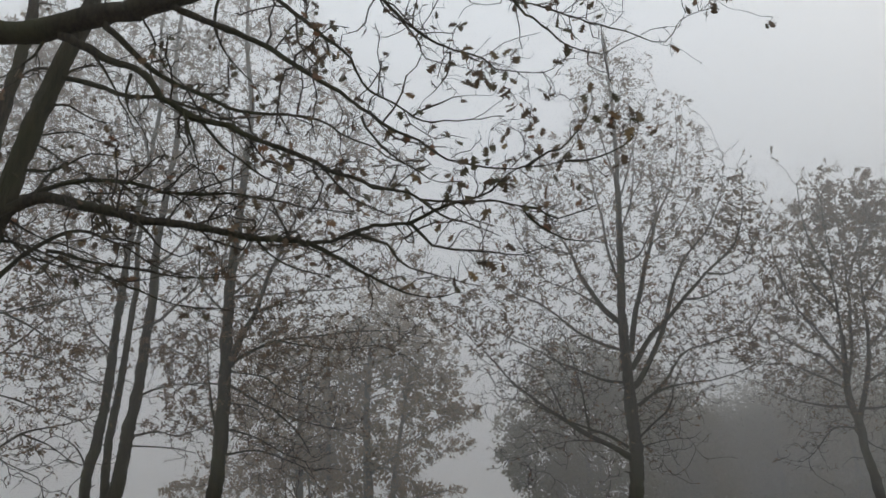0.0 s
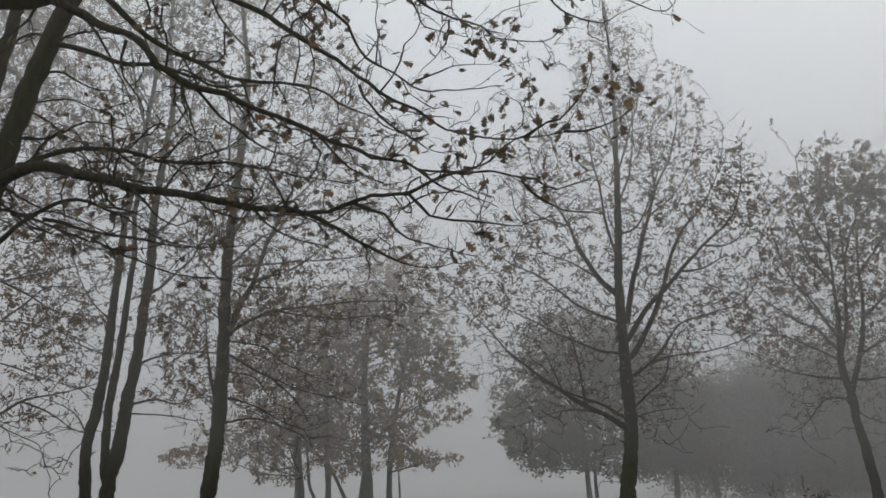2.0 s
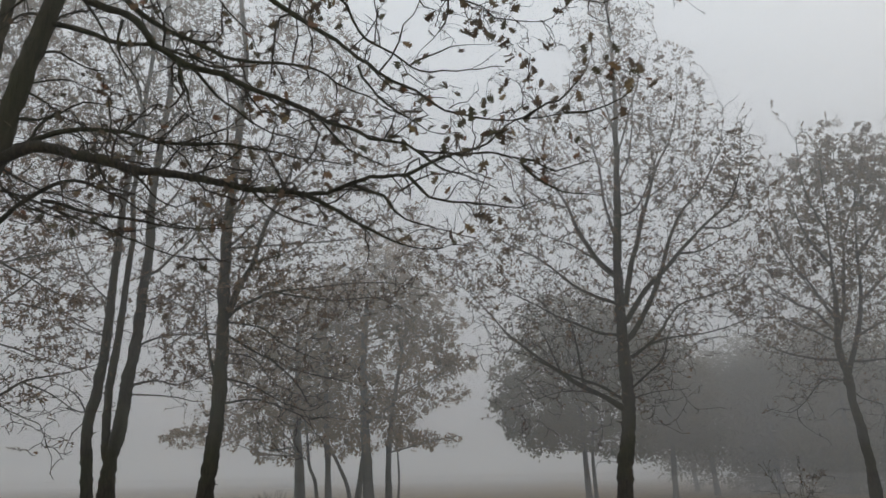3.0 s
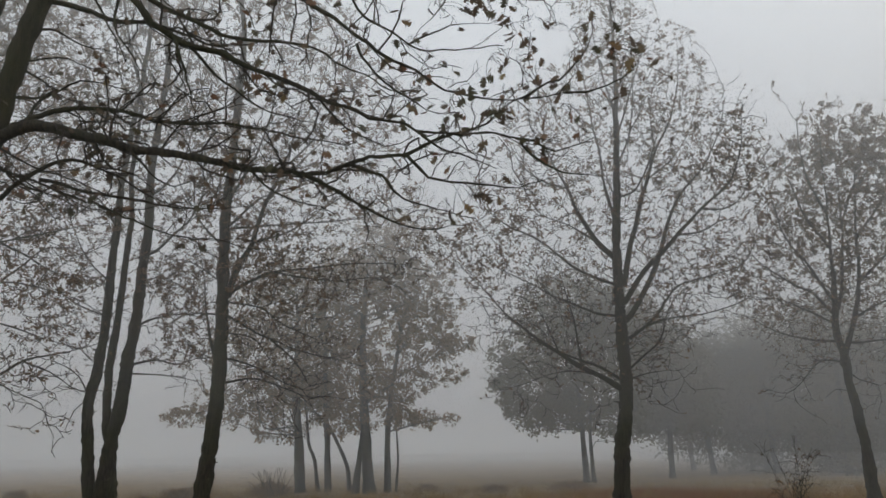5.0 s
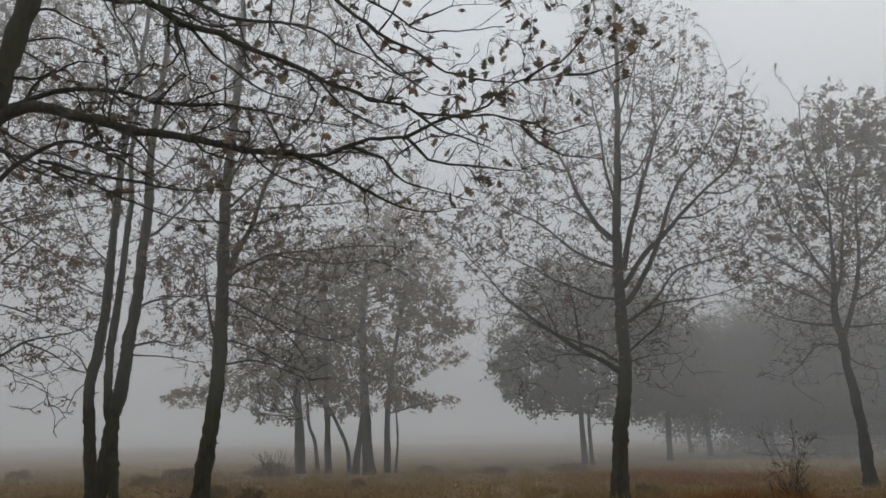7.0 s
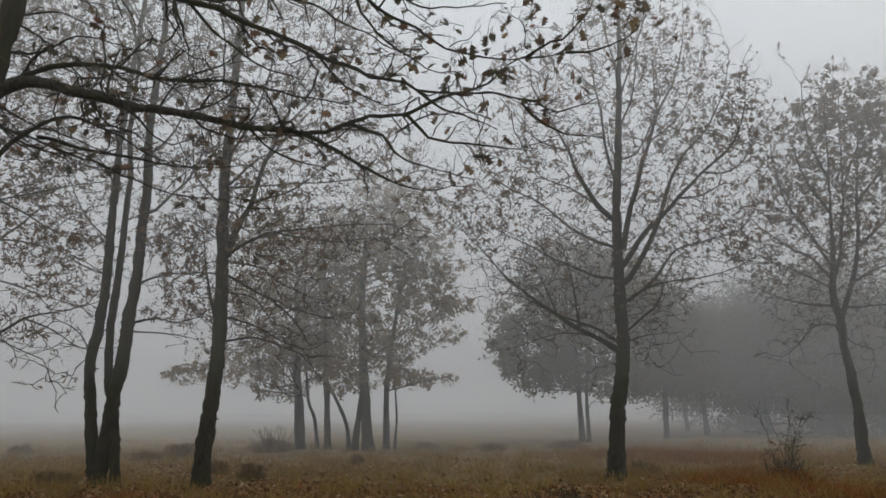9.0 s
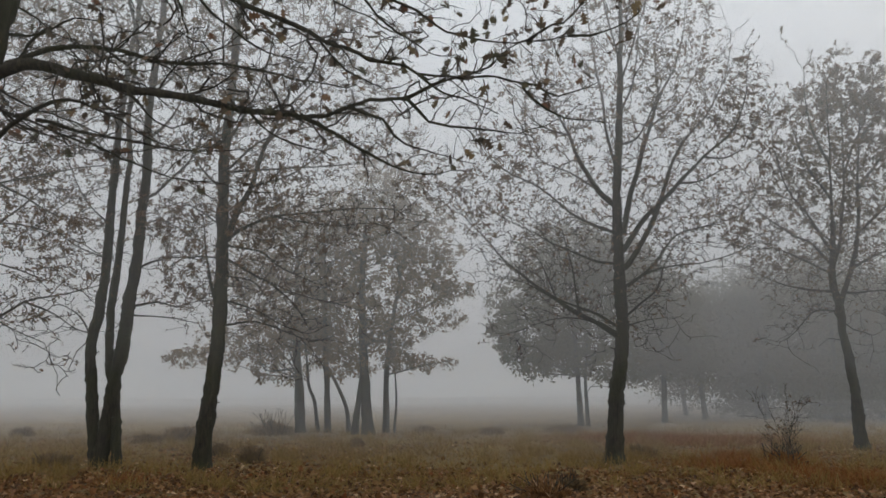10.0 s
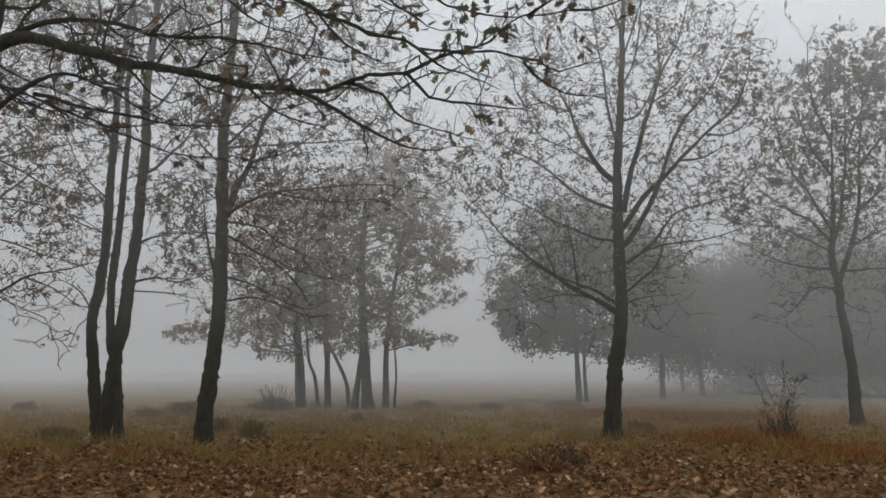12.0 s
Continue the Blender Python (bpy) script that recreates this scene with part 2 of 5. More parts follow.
    def feed(self, p, r):
        if len(p) > 3:
            q, length = resample(p, 12)
            self.mother.append((q, np.interp(np.linspace(0, 1, 12), np.linspace(0, 1, len(r)), r), length))

    def sprout(self, P, R, L, level):
        """Children of the branches P: their centre lines, radii and lengths."""
        rng = self.rng
        count = rng.poisson(np.maximum(L * self.per_metre[level] * self.density, 0.4))
        who = np.repeat(np.arange(len(P)), count)
        if not len(who):
            return None
        u = rng.uniform(0.06, 1.0, len(who)) ** 0.85
        f = u * (P.shape[1] - 1)
        i = np.minimum(f.astype(int), P.shape[1] - 2)
        w = (f - i)[:, None]
        at = P[who, i] * (1 - w) + P[who, i + 1] * w
        along = unit(P[who, i + 1] - P[who, i])
        r_at = R[who, i]
        side = unit(np.cross(along, rng.normal(size=at.shape)))
        angle = np.radians(rng.uniform(28, 68, len(who)))[:, None]
        way = unit(along * np.cos(angle) + side * np.sin(angle) + np.array([0, 0, 0.18]))
        length = L[who] * self.reach * (1 - 0.5 * u) * rng.uniform(0.5, 1.25, len(who))
        length = np.clip(length, self.spur * 0.5, self.caps[level])
        n = (6, 4, 3)[level]
        pts = [at]
        for _ in range(n - 1):
            way = unit(way + rng.normal(size=way.shape) * self.crook + np.array([0, 0, 0.05]))
            pts.append(pts[-1] + way * (length / (n - 1))[:, None])
        C = np.stack(pts, 1)
        r0 = np.minimum(r_at * 0.6, 0.004 + 0.009 * length)
        r0 = np.maximum(r0, self.twig * (1.25, 1.0, 0.8)[level])
        return C, r0[:, None] * np.linspace(1, 0.55, n)[None], length

    def bunch(self, x, y, z, count, spread=0.16):
        """A spray of leaves round a place in the clearing, on its own thin twig ends."""
        rng = self.rng
        at = np.array([x, y, z]) - np.array(self.root.location) + rng.normal(size=(count, 3)) * spread
        self.leaf_at.append(at)
        self.leaf_axis.append(rng.normal(size=at.shape) + np.array([0.3, 0, -0.5]))
        hub = at.mean(axis=0) + np.array([-0.10, 0.05, 0.08])
        t = np.linspace(0, 1, 4)[None, :, None]
        P = hub[None, None] * (1 - t) + at[:, None] * t + np.array([0, 0, 0.04]) * np.sin(np.pi * t)
        self.twigs.append(tubes(P, np.full((count, 4), 0.0022), 3))

    def finish(self, leaves_per_twig=1.6, singles=0, beyond=0.0):
        if self.levels:
            P = np.stack([m[0] for m in self.mother])
            R = np.stack([m[1] for m in self.mother])
            L = np.array([m[2] for m in self.mother])
        rng, packs = self.rng, list(self.twigs)
        for level in range(self.levels):
            made = self.sprout(P, R, L, level)
            if made is None:
                break
            P, R, L = made
            packs.append(tubes(P, R, 4 if level == 0 else 3))
            if level >= self.levels - 2:
                self.leaves_on(P, L, leaves_per_twig * (1.0 if level == self.levels - 1 else 0.5))
        base, Vs, Qs = 0, [], []
        for V, Q in packs:
            Vs.append(V)
            Qs.append(Q + base)
            base += len(V)
        part("brushwood", mesh_of("brushwood", np.vstack(Vs), [np.vstack(Qs)], TWIG), self.root, kind="stuff")
        at, axis = np.vstack(self.leaf_at), np.vstack(self.leaf_axis)
        size = self.leaf * rng.uniform(0.6, 1.25, len(at))
        if singles:
            # the leaves over the open ground are single pieces
            pick = np.nonzero(at[:, 0] > beyond)[0][:singles]
            kinds = []
            for k in range(8):
                V, Q = scatter(leaf_shape(self.detail), np.zeros((1, 3)), np.array([[1.0, 0, 0]]), np.array([1.0]), rng, np.array([0, 0, 1.0]))
                kinds.append(mesh_of("leaf", V, [Q], self.leaf_mat, False))
            for k in pick:
                leaf = new("leaf", kinds[k % 8])
                leaf.parent = self.root
                turn = Vector(axis[k]).to_track_quat("X", "Z").to_matrix().to_4x4() @ pose(0, 0, 0, rng.uniform(0, 360))
                leaf.matrix_local = Matrix.Translation(at[k]) @ turn @ Matrix.Scale(size[k], 4)
            rest = np.setdiff1d(np.arange(len(at)), pick)
            at, axis, size = at[rest], axis[rest], size[rest]
        V, Q = scatter(leaf_shape(self.detail), at, axis, size, rng)
        part("foliage", mesh_of("foliage", V, [Q], self.leaf_mat, False), self.root, kind="stuff")
        return self

    def ramify(self, lobes, boughs, twigs, leaves, longest=3.4, lift=0.22, spurs=0):
        """Fine wood grown from the limbs to the places of a crown, nearest places first, so that later shoots fork off earlier ones.
        lobes: rounded parts of the crown (centre, half-widths, leafiness), relative to the base. leaves: how many a shoot bears. spurs: short, nearly bare shoots along the limbs."""
        rng = self.rng
        lobes = np.array(lobes, dtype=float)
        share = np.prod(lobes[:, 3:6], axis=1) ** 0.65
        which = rng.choice(len(lobes), boughs + twigs, p=share / share.sum())
        way = unit(rng.normal(size=(boughs + twigs, 3)))
        goal = lobes[which, :3] + way * lobes[which, 3:6] * rng.uniform(0.02, 1.0, (len(way), 1)) ** 0.42 * rng.uniform(0.9, 1.12, (len(way), 1))
        S = np.vstack([p for p, r in self.axes])
        T = np.vstack([unit(np.gradient(p, axis=0)) for p, r in self.axes])
        R = np.concatenate([r for p, r in self.axes])
        keep = (S[:, 2] > np.min(lobes[:, 2] - lobes[:, 5]) - 0.6) | (R < 0.09)
        S, T, R = S[keep], T[keep], R[keep]
        near = np.array([np.min(np.sum((S - g) ** 2, axis=1)) for g in goal])
        order = np.concatenate([np.arange(boughs), boughs + np.argsort(near[boughs:])])
        bearing = lobes[which, 6]
        if spurs:
            thin = np.nonzero(R < 0.075)[0]
            low = 1 / (1 + (S[thin, 2] / 5.0) ** 2)
            k = rng.choice(thin, spurs, p=low / low.sum())
            way = unit(T[k] * 0.7 + rng.normal(size=(spurs, 3)) * 0.6 + np.array([0, 0, 0.25])) * rng.uniform(0.3, 1.3, (spurs, 1))
            side = [S[k] + way * f + rng.normal(size=(spurs, 3)) * 0.16 for f in (0.85, 1.1)]
            goal = np.vstack([goal, S[k] + way, *side])
            order = np.concatenate([order, len(bearing) + np.arange(3 * spurs)])
            bearing = np.concatenate([bearing, np.tile(np.where(S[k, 2] > 7.0, 0.45, 0.10), 3)])
        n, m = len(S), 5
        S, T = (np.vstack([a, np.zeros((len(goal) * (m - 1), 3))]) for a in (S, T))
        R = np.concatenate([R, np.zeros(len(goal) * (m - 1))])
        u = np.linspace(0, 1, m)[:, None]
        P, Rs, bears = [], [], []
        for g in order:
            d = goal[g] - S[:n]
            dist = np.sqrt(np.sum(d * d, axis=1)) + 1e-6
            turn = np.sum(d * T[:n], axis=1) / dist
            k = np.argmin(dist * (1.4 - 0.4 * turn) + 0.3 * np.maximum(-d[:, 2], 0))
            length = dist[k]
            if length > longest or length < 0.12:
                continue
            bend = S[k] + unit(0.7 * T[k] + 0.7 * d[k] / length + rng.normal(size=3) * 0.18) * length * 0.5 - np.array([0, 0, lift * 0.25 * length])
            p = S[k] * (1 - u) ** 2 + 2 * bend * u * (1 - u) + goal[g] * u ** 2
            p[1:-1] += rng.normal(size=(m - 2, 3)) * 0.035 * length
            r0 = max(min(R[k] * 0.85, self.twig + 0.007 * length), self.twig * 0.75)
            r = np.linspace(r0, max(self.twig * 0.6, r0 * 0.5), m)
            S[n:n + m - 1], T[n:n + m - 1], R[n:n + m - 1] = p[1:], unit(np.diff(p, axis=0)), r[1:]
            n += m - 1
            P.append(p)
            Rs.append(r)
            bears.append(bearing[g])
        P, Rs = np.array(P), np.array(Rs)
        self.twigs.append(tubes(P, Rs, 3))
        count = rng.poisson(np.array(bears) * leaves * rng.gamma(1.6, 1 / 1.6, len(P)))
        who = np.repeat(np.arange(len(P)), count)
        f = (1 - rng.uniform(0, 0.62, len(who)) ** 1.3) * (m - 1)
        i = np.minimum(f.astype(int), m - 2)
        w = (f - i)[:, None]
        at = P[who, i] * (1 - w) + P[who, i + 1] * w
        axis = unit(P[who, i + 1] - P[who, i]) * 0.55 + rng.normal(size=at.shape) * 0.6 + np.array([0, 0, -0.12])
        self.leaf_at.append(at + rng.normal(size=at.shape) * (self.loose + 0.03))
        self.leaf_axis.append(axis)
        self.levels = 0

    def leaves_on(self, P, L, mean):
        rng = self.rng
        weight = np.full(len(P), mean * self.leafy)
        tip = P[:, -1]
        # leaves hang in bunches, and some boughs are bare
        cell = np.floor(tip / 0.55).astype(int)
        draw = np.abs(np.sin(cell[:, 0] * 12.9898 + cell[:, 1] * 78.233 + cell[:, 2] * 37.719) * 43758.5453) % 1
        count = rng.poisson(weight * np.where(draw > 0.45, 1.6, 0.25))
        who = np.repeat(np.arange(len(P)), count)
        u = rng.uniform(0.35, 1.0, len(who)) * (P.shape[1] - 1)
        i = np.minimum(u.astype(int), P.shape[1] - 2)
        w = (u - i)[:, None]
        at = P[who, i] * (1 - w) + P[who, i + 1] * w
        axis = unit(P[who, i + 1] - P[who, i]) * 0.6 + rng.normal(size=at.shape) * 0.5 + np.array([0, 0, -0.45])
        self.leaf_at.append(at + rng.normal(size=at.shape) * self.loose)
        self.leaf_axis.append(axis)

    def fill(self, stem_points, lobes, count, r0=0.05, tip=0.012):
        """Boughs from a stem out into rounded lobes of a crown (centre and half-widths), relative to the base."""
        rng = self.rng
        stem = spline(stem_points, 0.3)
        share = np.array([l[3] * l[4] * l[5] for l in lobes], dtype=float)
        for k in rng.choice(len(lobes), count, p=share / share.sum()):
            cx, cy, cz, ax, ay, az = lobes[k]
            d = unit(rng.normal(size=3)) * rng.uniform(0.55, 1.0) ** 0.5
            goal = np.array([cx, cy, cz]) + d * np.array([ax, ay, az])
            reach = np.linalg.norm(goal[:2] - stem[:, :2], axis=1)
            ok = np.argmin(np.abs(stem[:, 2] - np.maximum(goal[2] - 0.5 * reach, min(goal[2], 0.28 * stem[-1, 2]))) + 0.2 * reach)
            a = stem[ok]
            mid = a * 0.5 + goal * 0.5 + rng.normal(size=3) * 0.15 * np.linalg.norm(goal - a) + np.array([0, 0, 0.08 * reach[ok]])
            p, r = self.wood("limb", r0 * rng.uniform(0.6, 1.1), tip, (a, mid, goal), 0.0, 5)
            self.feed(p[1:], r[1:])


# ---- ground ----
def lie(x, y):
    """Height of the ground."""
    return 0.035 * np.sin(0.7 * x + 0.4) * np.cos(0.55 * y) + 0.02 * np.sin(1.9 * x + 1.3 * y) + 0.012 * np.sin(4.1 * y - 2.7 * x)


def make_ground():
    near = np.arange(-40, 40.01, 0.5)
    far = np.array([60, 100, 200, 500, 1500, 4000.0])
    xs = np.concatenate([-far[::-1], near, far])
    ys = np.concatenate([-far[::-1], np.arange(-20, 0, 1.0), np.arange(0, 70.01, 0.4), far[1:] + 0.0])
    X, Y = np.meshgrid(xs, ys, indexing="ij")
    Z = lie(X, Y) * (np.hypot(X, Y) < 120)
    i = np.arange(X.size).reshape(X.shape)
    Q = np.stack([i[:-1, :-1], i[1:, :-1], i[1:, 1:], i[:-1, 1:]], -1).reshape(-1, 4)
    me = mesh_of("ground", np.stack([X, Y, Z], -1).reshape(-1, 3), [Q], ground_material())
    return tagged(new("ground", me), "ground under brown fallen leaves and dry grass", "ground", kind="structure")


ground = make_ground()


def fog_bank(foot, brow, far, half, top, density, low=-1.0, tint=(0.908, 0.904, 0.886)):
    """A bank of still fog whose face leans over the camera: its front stands at foot on the ground and at brow at its top."""
    bm = bmesh.new()
    outline = ((foot, low), (far, low), (far, top), (brow, top))
    rings = [[bm.verts.new((x, y, z)) for y, z in outline] for x in (-half, half)]
    bm.faces.new(rings[0])
    bm.faces.new(rings[1][::-1])
    for i in range(4):
        j = (i + 1) % 4
        bm.faces.new((rings[0][j], rings[0][i], rings[1][i], rings[1][j]))
    bmesh.ops.recalc_face_normals(bm, faces=bm.faces)
    me = bpy.data.meshes.new("fog_bank")
    bm.to_mesh(me)
    bm.free()
    me.materials.append(fog_material("fog", density, tint))
    return tagged(new("fog_bank", me), "grey morning fog hanging over the clearing", "fog", kind="stuff")


# fog colour darkened near the ground, standing in for the weaker light there
LOW_SHADE_TINT = (0.435, 0.437, 0.44)
fog_bank(8.2, -9.0, 220.0, 210.0, 30.0, 0.0180, 9.5)
fog_bank(17.0, 8.2, 221.0, 211.0, 9.48, 0.028, tint=LOW_SHADE_TINT)
fog_bank(-20.0, -20.0, 215.0, 205.0, 18.0, 0.0180, 8.1)
fog_bank(24.0, 28.0, 210.0, 200.0, 1.4, 0.010, -1.1, LOW_SHADE_TINT)
fog_bank(-18.0, -18.0, 25.0, 60.0, 19.0, 0.0045, 2.2)


def strewn(name, label, shape, mat, x, y, size, seed, up=0.0, lift=(0.005, 0.03), lean=1.0, kind="stuff"):
    """Many small leaves or blades on the ground at x, y. up: how upright they stand."""
    rng = np.random.default_rng(seed)
    at = np.stack([x, y, lie(x, y) + rng.uniform(*lift, len(x))], -1)
    axis = rng.normal(size=at.shape) * np.array([1, 1, 0.25]) * lean + np.array([0, 0, up])
    flat = np.array([0, 0, 1.0]) if not up else None
    V, Q = scatter(shape, at, axis, size * rng.uniform(0.6, 1.25, len(x)), rng, flat)
    return tagged(new(name, mesh_of(name, V, [Q], mat, False)), label, "ground cover", kind=kind)


def field(n, y0, y1, seed, power=1.0, half=0.72):
    """Random places over the part of the clearing between two distances."""
    rng = np.random.default_rng(seed)
    y = y0 + (y1 - y0) * rng.uniform(0, 1, n) ** power
    return rng.uniform(-1, 1, n) * (half * y + 1.0), y


def patchy(x, y, scale, seed):
    """A slow pattern between 0 and 1 over the ground."""
    a = np.sin(x / scale + seed) + np.sin(y / scale * 0.9 + 1.7 * seed) + np.sin((x + y) / scale * 0.6 + 2.3 * seed) + np.sin((x - 1.6 * y) / scale * 0.8)
    return np.clip(0.5 + a / 5, 0, 1)


BLADE = (np.array([[0, -0.02, 0], [0, 0.02, 0], [0.5, 0.016, 0.05], [0.5, -0.016, 0.05], [1, 0.002, 0.25], [1, -0.002, 0.25]]),
         np.array([[0, 1, 2, 3], [3, 2, 4, 5]]))

SPRIG = (BLADE[0] * np.array([1, 4.0, 1]), BLADE[1])

lx, ly = field(5000, 7.8, 10.0, 21)
strewn("fallen_leaves", "brown curled oak leaves covering the ground", leaf_shape(1), LITTER, lx, ly, 0.128, 20)
lx, ly = field(22000, 10.0, 15.5, 29)
strewn("fallen_leaves", "brown curled oak leaves covering the ground", leaf_shape(0), LITTER, lx, ly, 0.122, 22)
lx, ly = field(30000, 15.0, 31.0, 23, 1.3)
keep = np.random.default_rng(5).uniform(size=len(lx)) < np.clip(1.35 - patchy(lx, ly, 2.2, 0.4) - (ly - 14) / 22, 0.08, 1)
strewn("fallen_leaves", "brown oak leaves scattered among the grass", leaf_shape(0), LITTER, lx[keep], ly[keep], 0.12, 24)

gx, gy = field(62000, 12.5, 46.0, 25, 1.2)
keep = np.random.default_rng(6).uniform(size=len(gx)) < np.clip(patchy(gx, gy, 1.7, 2.0) * 1.5 - 0.3 + (gy - 15) / 11, 0.05, 1)
gx, gy = gx[keep], gy[keep]
strewn("dry_grass", "low straw-coloured autumn grass", BLADE, STRAW, gx, gy, 0.24, 26, up=0.8, lift=(-0.02, 0.0))
rng = np.random.default_rng(27)
spots = np.array([(8.99, 26.73, 2.2), (9.59, 24.54, 1.6), (6.65, 16.78, 0.9), (8.15, 19.03, 0.9), (-6.01, 13.90, 0.3),
                  (7.68, 15.00, 0.8), (7.62, 27.79, 1.6), (7.99, 13.57, 0.8)])
which = rng.choice(len(spots), 15000, p=spots[:, 2] ** 1.5 / np.sum(spots[:, 2] ** 1.5))
off = rng.normal(size=(15000, 2)) * spots[which, 2:3] * np.array([0.9, 0.45])
strewn("bracken_litter", "rust-coloured dead bracken and grass", BLADE, RUST, spots[which, 0] + off[:, 0], spots[which, 1] + off[:, 1], 0.34, 28, up=0.7, lift=(-0.02, 0.0))

# grass tussocks, thinning out towards the leaf litter
tuft_rng = np.random.default_rng(33)
tx, ty = field(620, 13.0, 34.0, 34, 1.1)
many = np.repeat(np.arange(620), tuft_rng.integers(14, 60, 620))
wide = tuft_rng.uniform(0.06, 0.22, 620)[many]
tx, ty = tx[many] + tuft_rng.normal(size=len(many)) * wide, ty[many] + tuft_rng.normal(size=len(many)) * wide
strewn("grass_tussocks", "tufts of dry grass standing among the leaves", BLADE, STRAW, tx, ty, 0.34, 35, up=1.3, lift=(-0.03, 0.0), lean=0.8)


def heather_bush(x, y, width, height, seed, label, stalks=0, mat=None):
    """A low mound of fine sprigs, with some taller stalks."""
    rng = np.random.default_rng(seed)
    root = tagged(new("heather_bush"), label, "bush", "low bushes in the clearing")
    root.location = (x, y, float(lie(x, y)))
    n = int(900 + 1700 * width)
    d = unit(rng.normal(size=(n, 3)) * np.array([1, 1, 0.8]))
    d[:, 2] = np.abs(d[:, 2])
    lump = 1 + 0.25 * np.sin(5 * d[:, 0] + seed) * np.cos(4 * d[:, 1] + 2 * seed)
    at = d * np.array([width / 2, width / 2, height]) * (rng.uniform(0.35, 1.0, (n, 1)) ** 0.6 * lump[:, None])
    V, Q = scatter(SPRIG, at - d * 0.05, d + 0.6 * rng.normal(size=at.shape) + np.array([0, 0, 0.5]), rng.uniform(0.06, 0.13, n), rng)
    part("mound", mesh_of("mound", V, [Q], mat or HEATHER, False), root, kind="stuff")
    m = 14 + stalks
    foot = np.concatenate([rng.normal(size=(m, 2)) * width * 0.16, np.full((m, 1), -0.03)], 1)
    tip = foot + np.concatenate([rng.normal(size=(m, 2)) * width * 0.22, rng.uniform(0.6, 1.15, (m, 1)) * height], 1)
    tip[14:, 2] = height * rng.uniform(1.2, 1.9, stalks)
    P = np.stack([foot, foot * 0.5 + tip * 0.5 + rng.normal(size=foot.shape) * 0.03, tip], 1)
    V, Q = tubes(P, np.full((m, 3), 0.0035 + 0.0040 * width), 4)
    part("stalk_tuft", mesh_of("stalk_tuft", V, [Q], TWIG), root, kind="stuff")
    return root


heather_bush(-4.65, 18.11, 0.72, 0.42, 1, "round dark heather bush among fallen leaves")
heather_bush(-6.09, 20.18, 0.80, 0.36, 2, "dark heather bush beside the slim oak")
heather_bush(5.29, 19.39, 0.85, 0.34, 3, "low dark heather mound near the tall oak")
heather_bush(1.70, 12.01, 0.78, 0.20, 4, "tangle of dead straw and stalks in the leaves", 16, LITTER)
heather_bush(2.24, 12.42, 0.50, 0.20, 14, "small dark tuft among the fallen leaves", 12)
heather_bush(-9.56, 18.14, 0.95, 0.30, 5, "dark low heather near the three-stemmed oak")
heather_bush(-17.76, 31.20, 1.05, 0.38, 6, "faint heather bush in the fog")
heather_bush(-10.47, 26.16, 0.95, 0.30, 7, "faint low heather on the open ground")
heather_bush(-9.94, 28.25, 1.5, 0.55, 8, "wide faint heather bush in the fog")
heather_bush(-7.17, 31.15, 1.7, 0.62, 9, "pale bush with upright bare stalks", 20)
heather_bush(-0.68, 33.60, 1.0, 0.32, 10, "small faint bush before the foggy grove")
heather_bush(2.22, 31.57, 1.1, 0.32, 11, "small grey bush on the foggy grassland")
heather_bush(-2.76, 24.32, 0.55, 0.26, 12, "little bush in front of the grove")
heather_bush(8.05, 17.15, 1.05, 0.30, 15, "rusty dead growth round the foot of the shrub", 22, RUST)
heather_bush(5.81, 33.57, 2.0, 0.40, 13, "low wide heather under the far oak")


near_oak = Tree("near_oak_tree", (-5.4, 6.0, 0), 3, "dark oak with wide low boughs and withered leaves", LEAF_NEAR, 2, density=1.15, leaf=0.095, leafy=1.0,
                twig=0.0025, step=0.12, reach=0.34, per_metre=(5.0, 8.0, 8.0), spur=0.10, caps=(0.70, 0.32, 0.13), crook=0.46)
near_oak.kink = 0.020
near_oak.stem(0.165, 0.060, (0, 0, -0.1), (0.1, 0, 0.8), (0.25, 0, 1.6), (1.06, 0.00, 3.65), (1.19, 0.00, 4.20), (1.32, 0.00, 4.78), (1.40, 0.00, 5.43), (1.54, 0.00, 6.06), (1.70, 0.00, 6.62), (1.82, 0.00, 7.37), (1.86, 0.00, 8.18), (1.86, 0.00, 9.34), flare=0.5)
near_oak.stem(0.140, 0.060, (0, 0.3, 0.2), (-0.3, 1.2, 1.6), (-0.73, 2.30, 4.81), (-0.63, 2.30, 6.33), (-0.57, 2.30, 7.49), (-0.52, 2.30, 8.26), (-0.54, 2.30, 8.96), (-0.66, 2.30, 10.27), (-0.93, 2.30, 11.95))
near_oak.stem(0.200, 0.060, (0, -0.2, 0.2), (-0.2, -0.6, 1.6), (0.27, -0.70, 3.93), (0.66, -0.90, 5.25), (1.13, -1.00, 5.61), (1.60, -1.00, 5.70), (1.89, -1.00, 5.71), (2.31, -1.00, 5.82), (2.74, -1.00, 5.93), (3.17, -1.00, 6.07), (3.61, -1.00, 6.28), (4.23, -1.10, 6.43), (5.04, -1.20, 6.53), (6.04, -1.30, 6.60))
near_oak.limb(0.067, 0.013, (1.25, 0.00, 4.46), (1.32, 0.00, 4.47), (1.63, -0.10, 4.52), (2.06, -0.20, 4.43), (2.79, -0.40, 4.17), (3.60, -0.60, 3.95), (4.10, -0.70, 3.83), (4.40, -0.80, 3.75), (4.72, -0.90, 3.80), (4.95, -1.00, 3.80), (5.15, -1.00, 3.81))
near_oak.limb(0.017, 0.004, (5.13, -1.00, 3.80), (5.35, -1.00, 3.92), (5.61, -1.05, 3.98), (5.78, -1.10, 4.04), (5.92, -1.10, 4.17), (6.11, -1.20, 4.20))
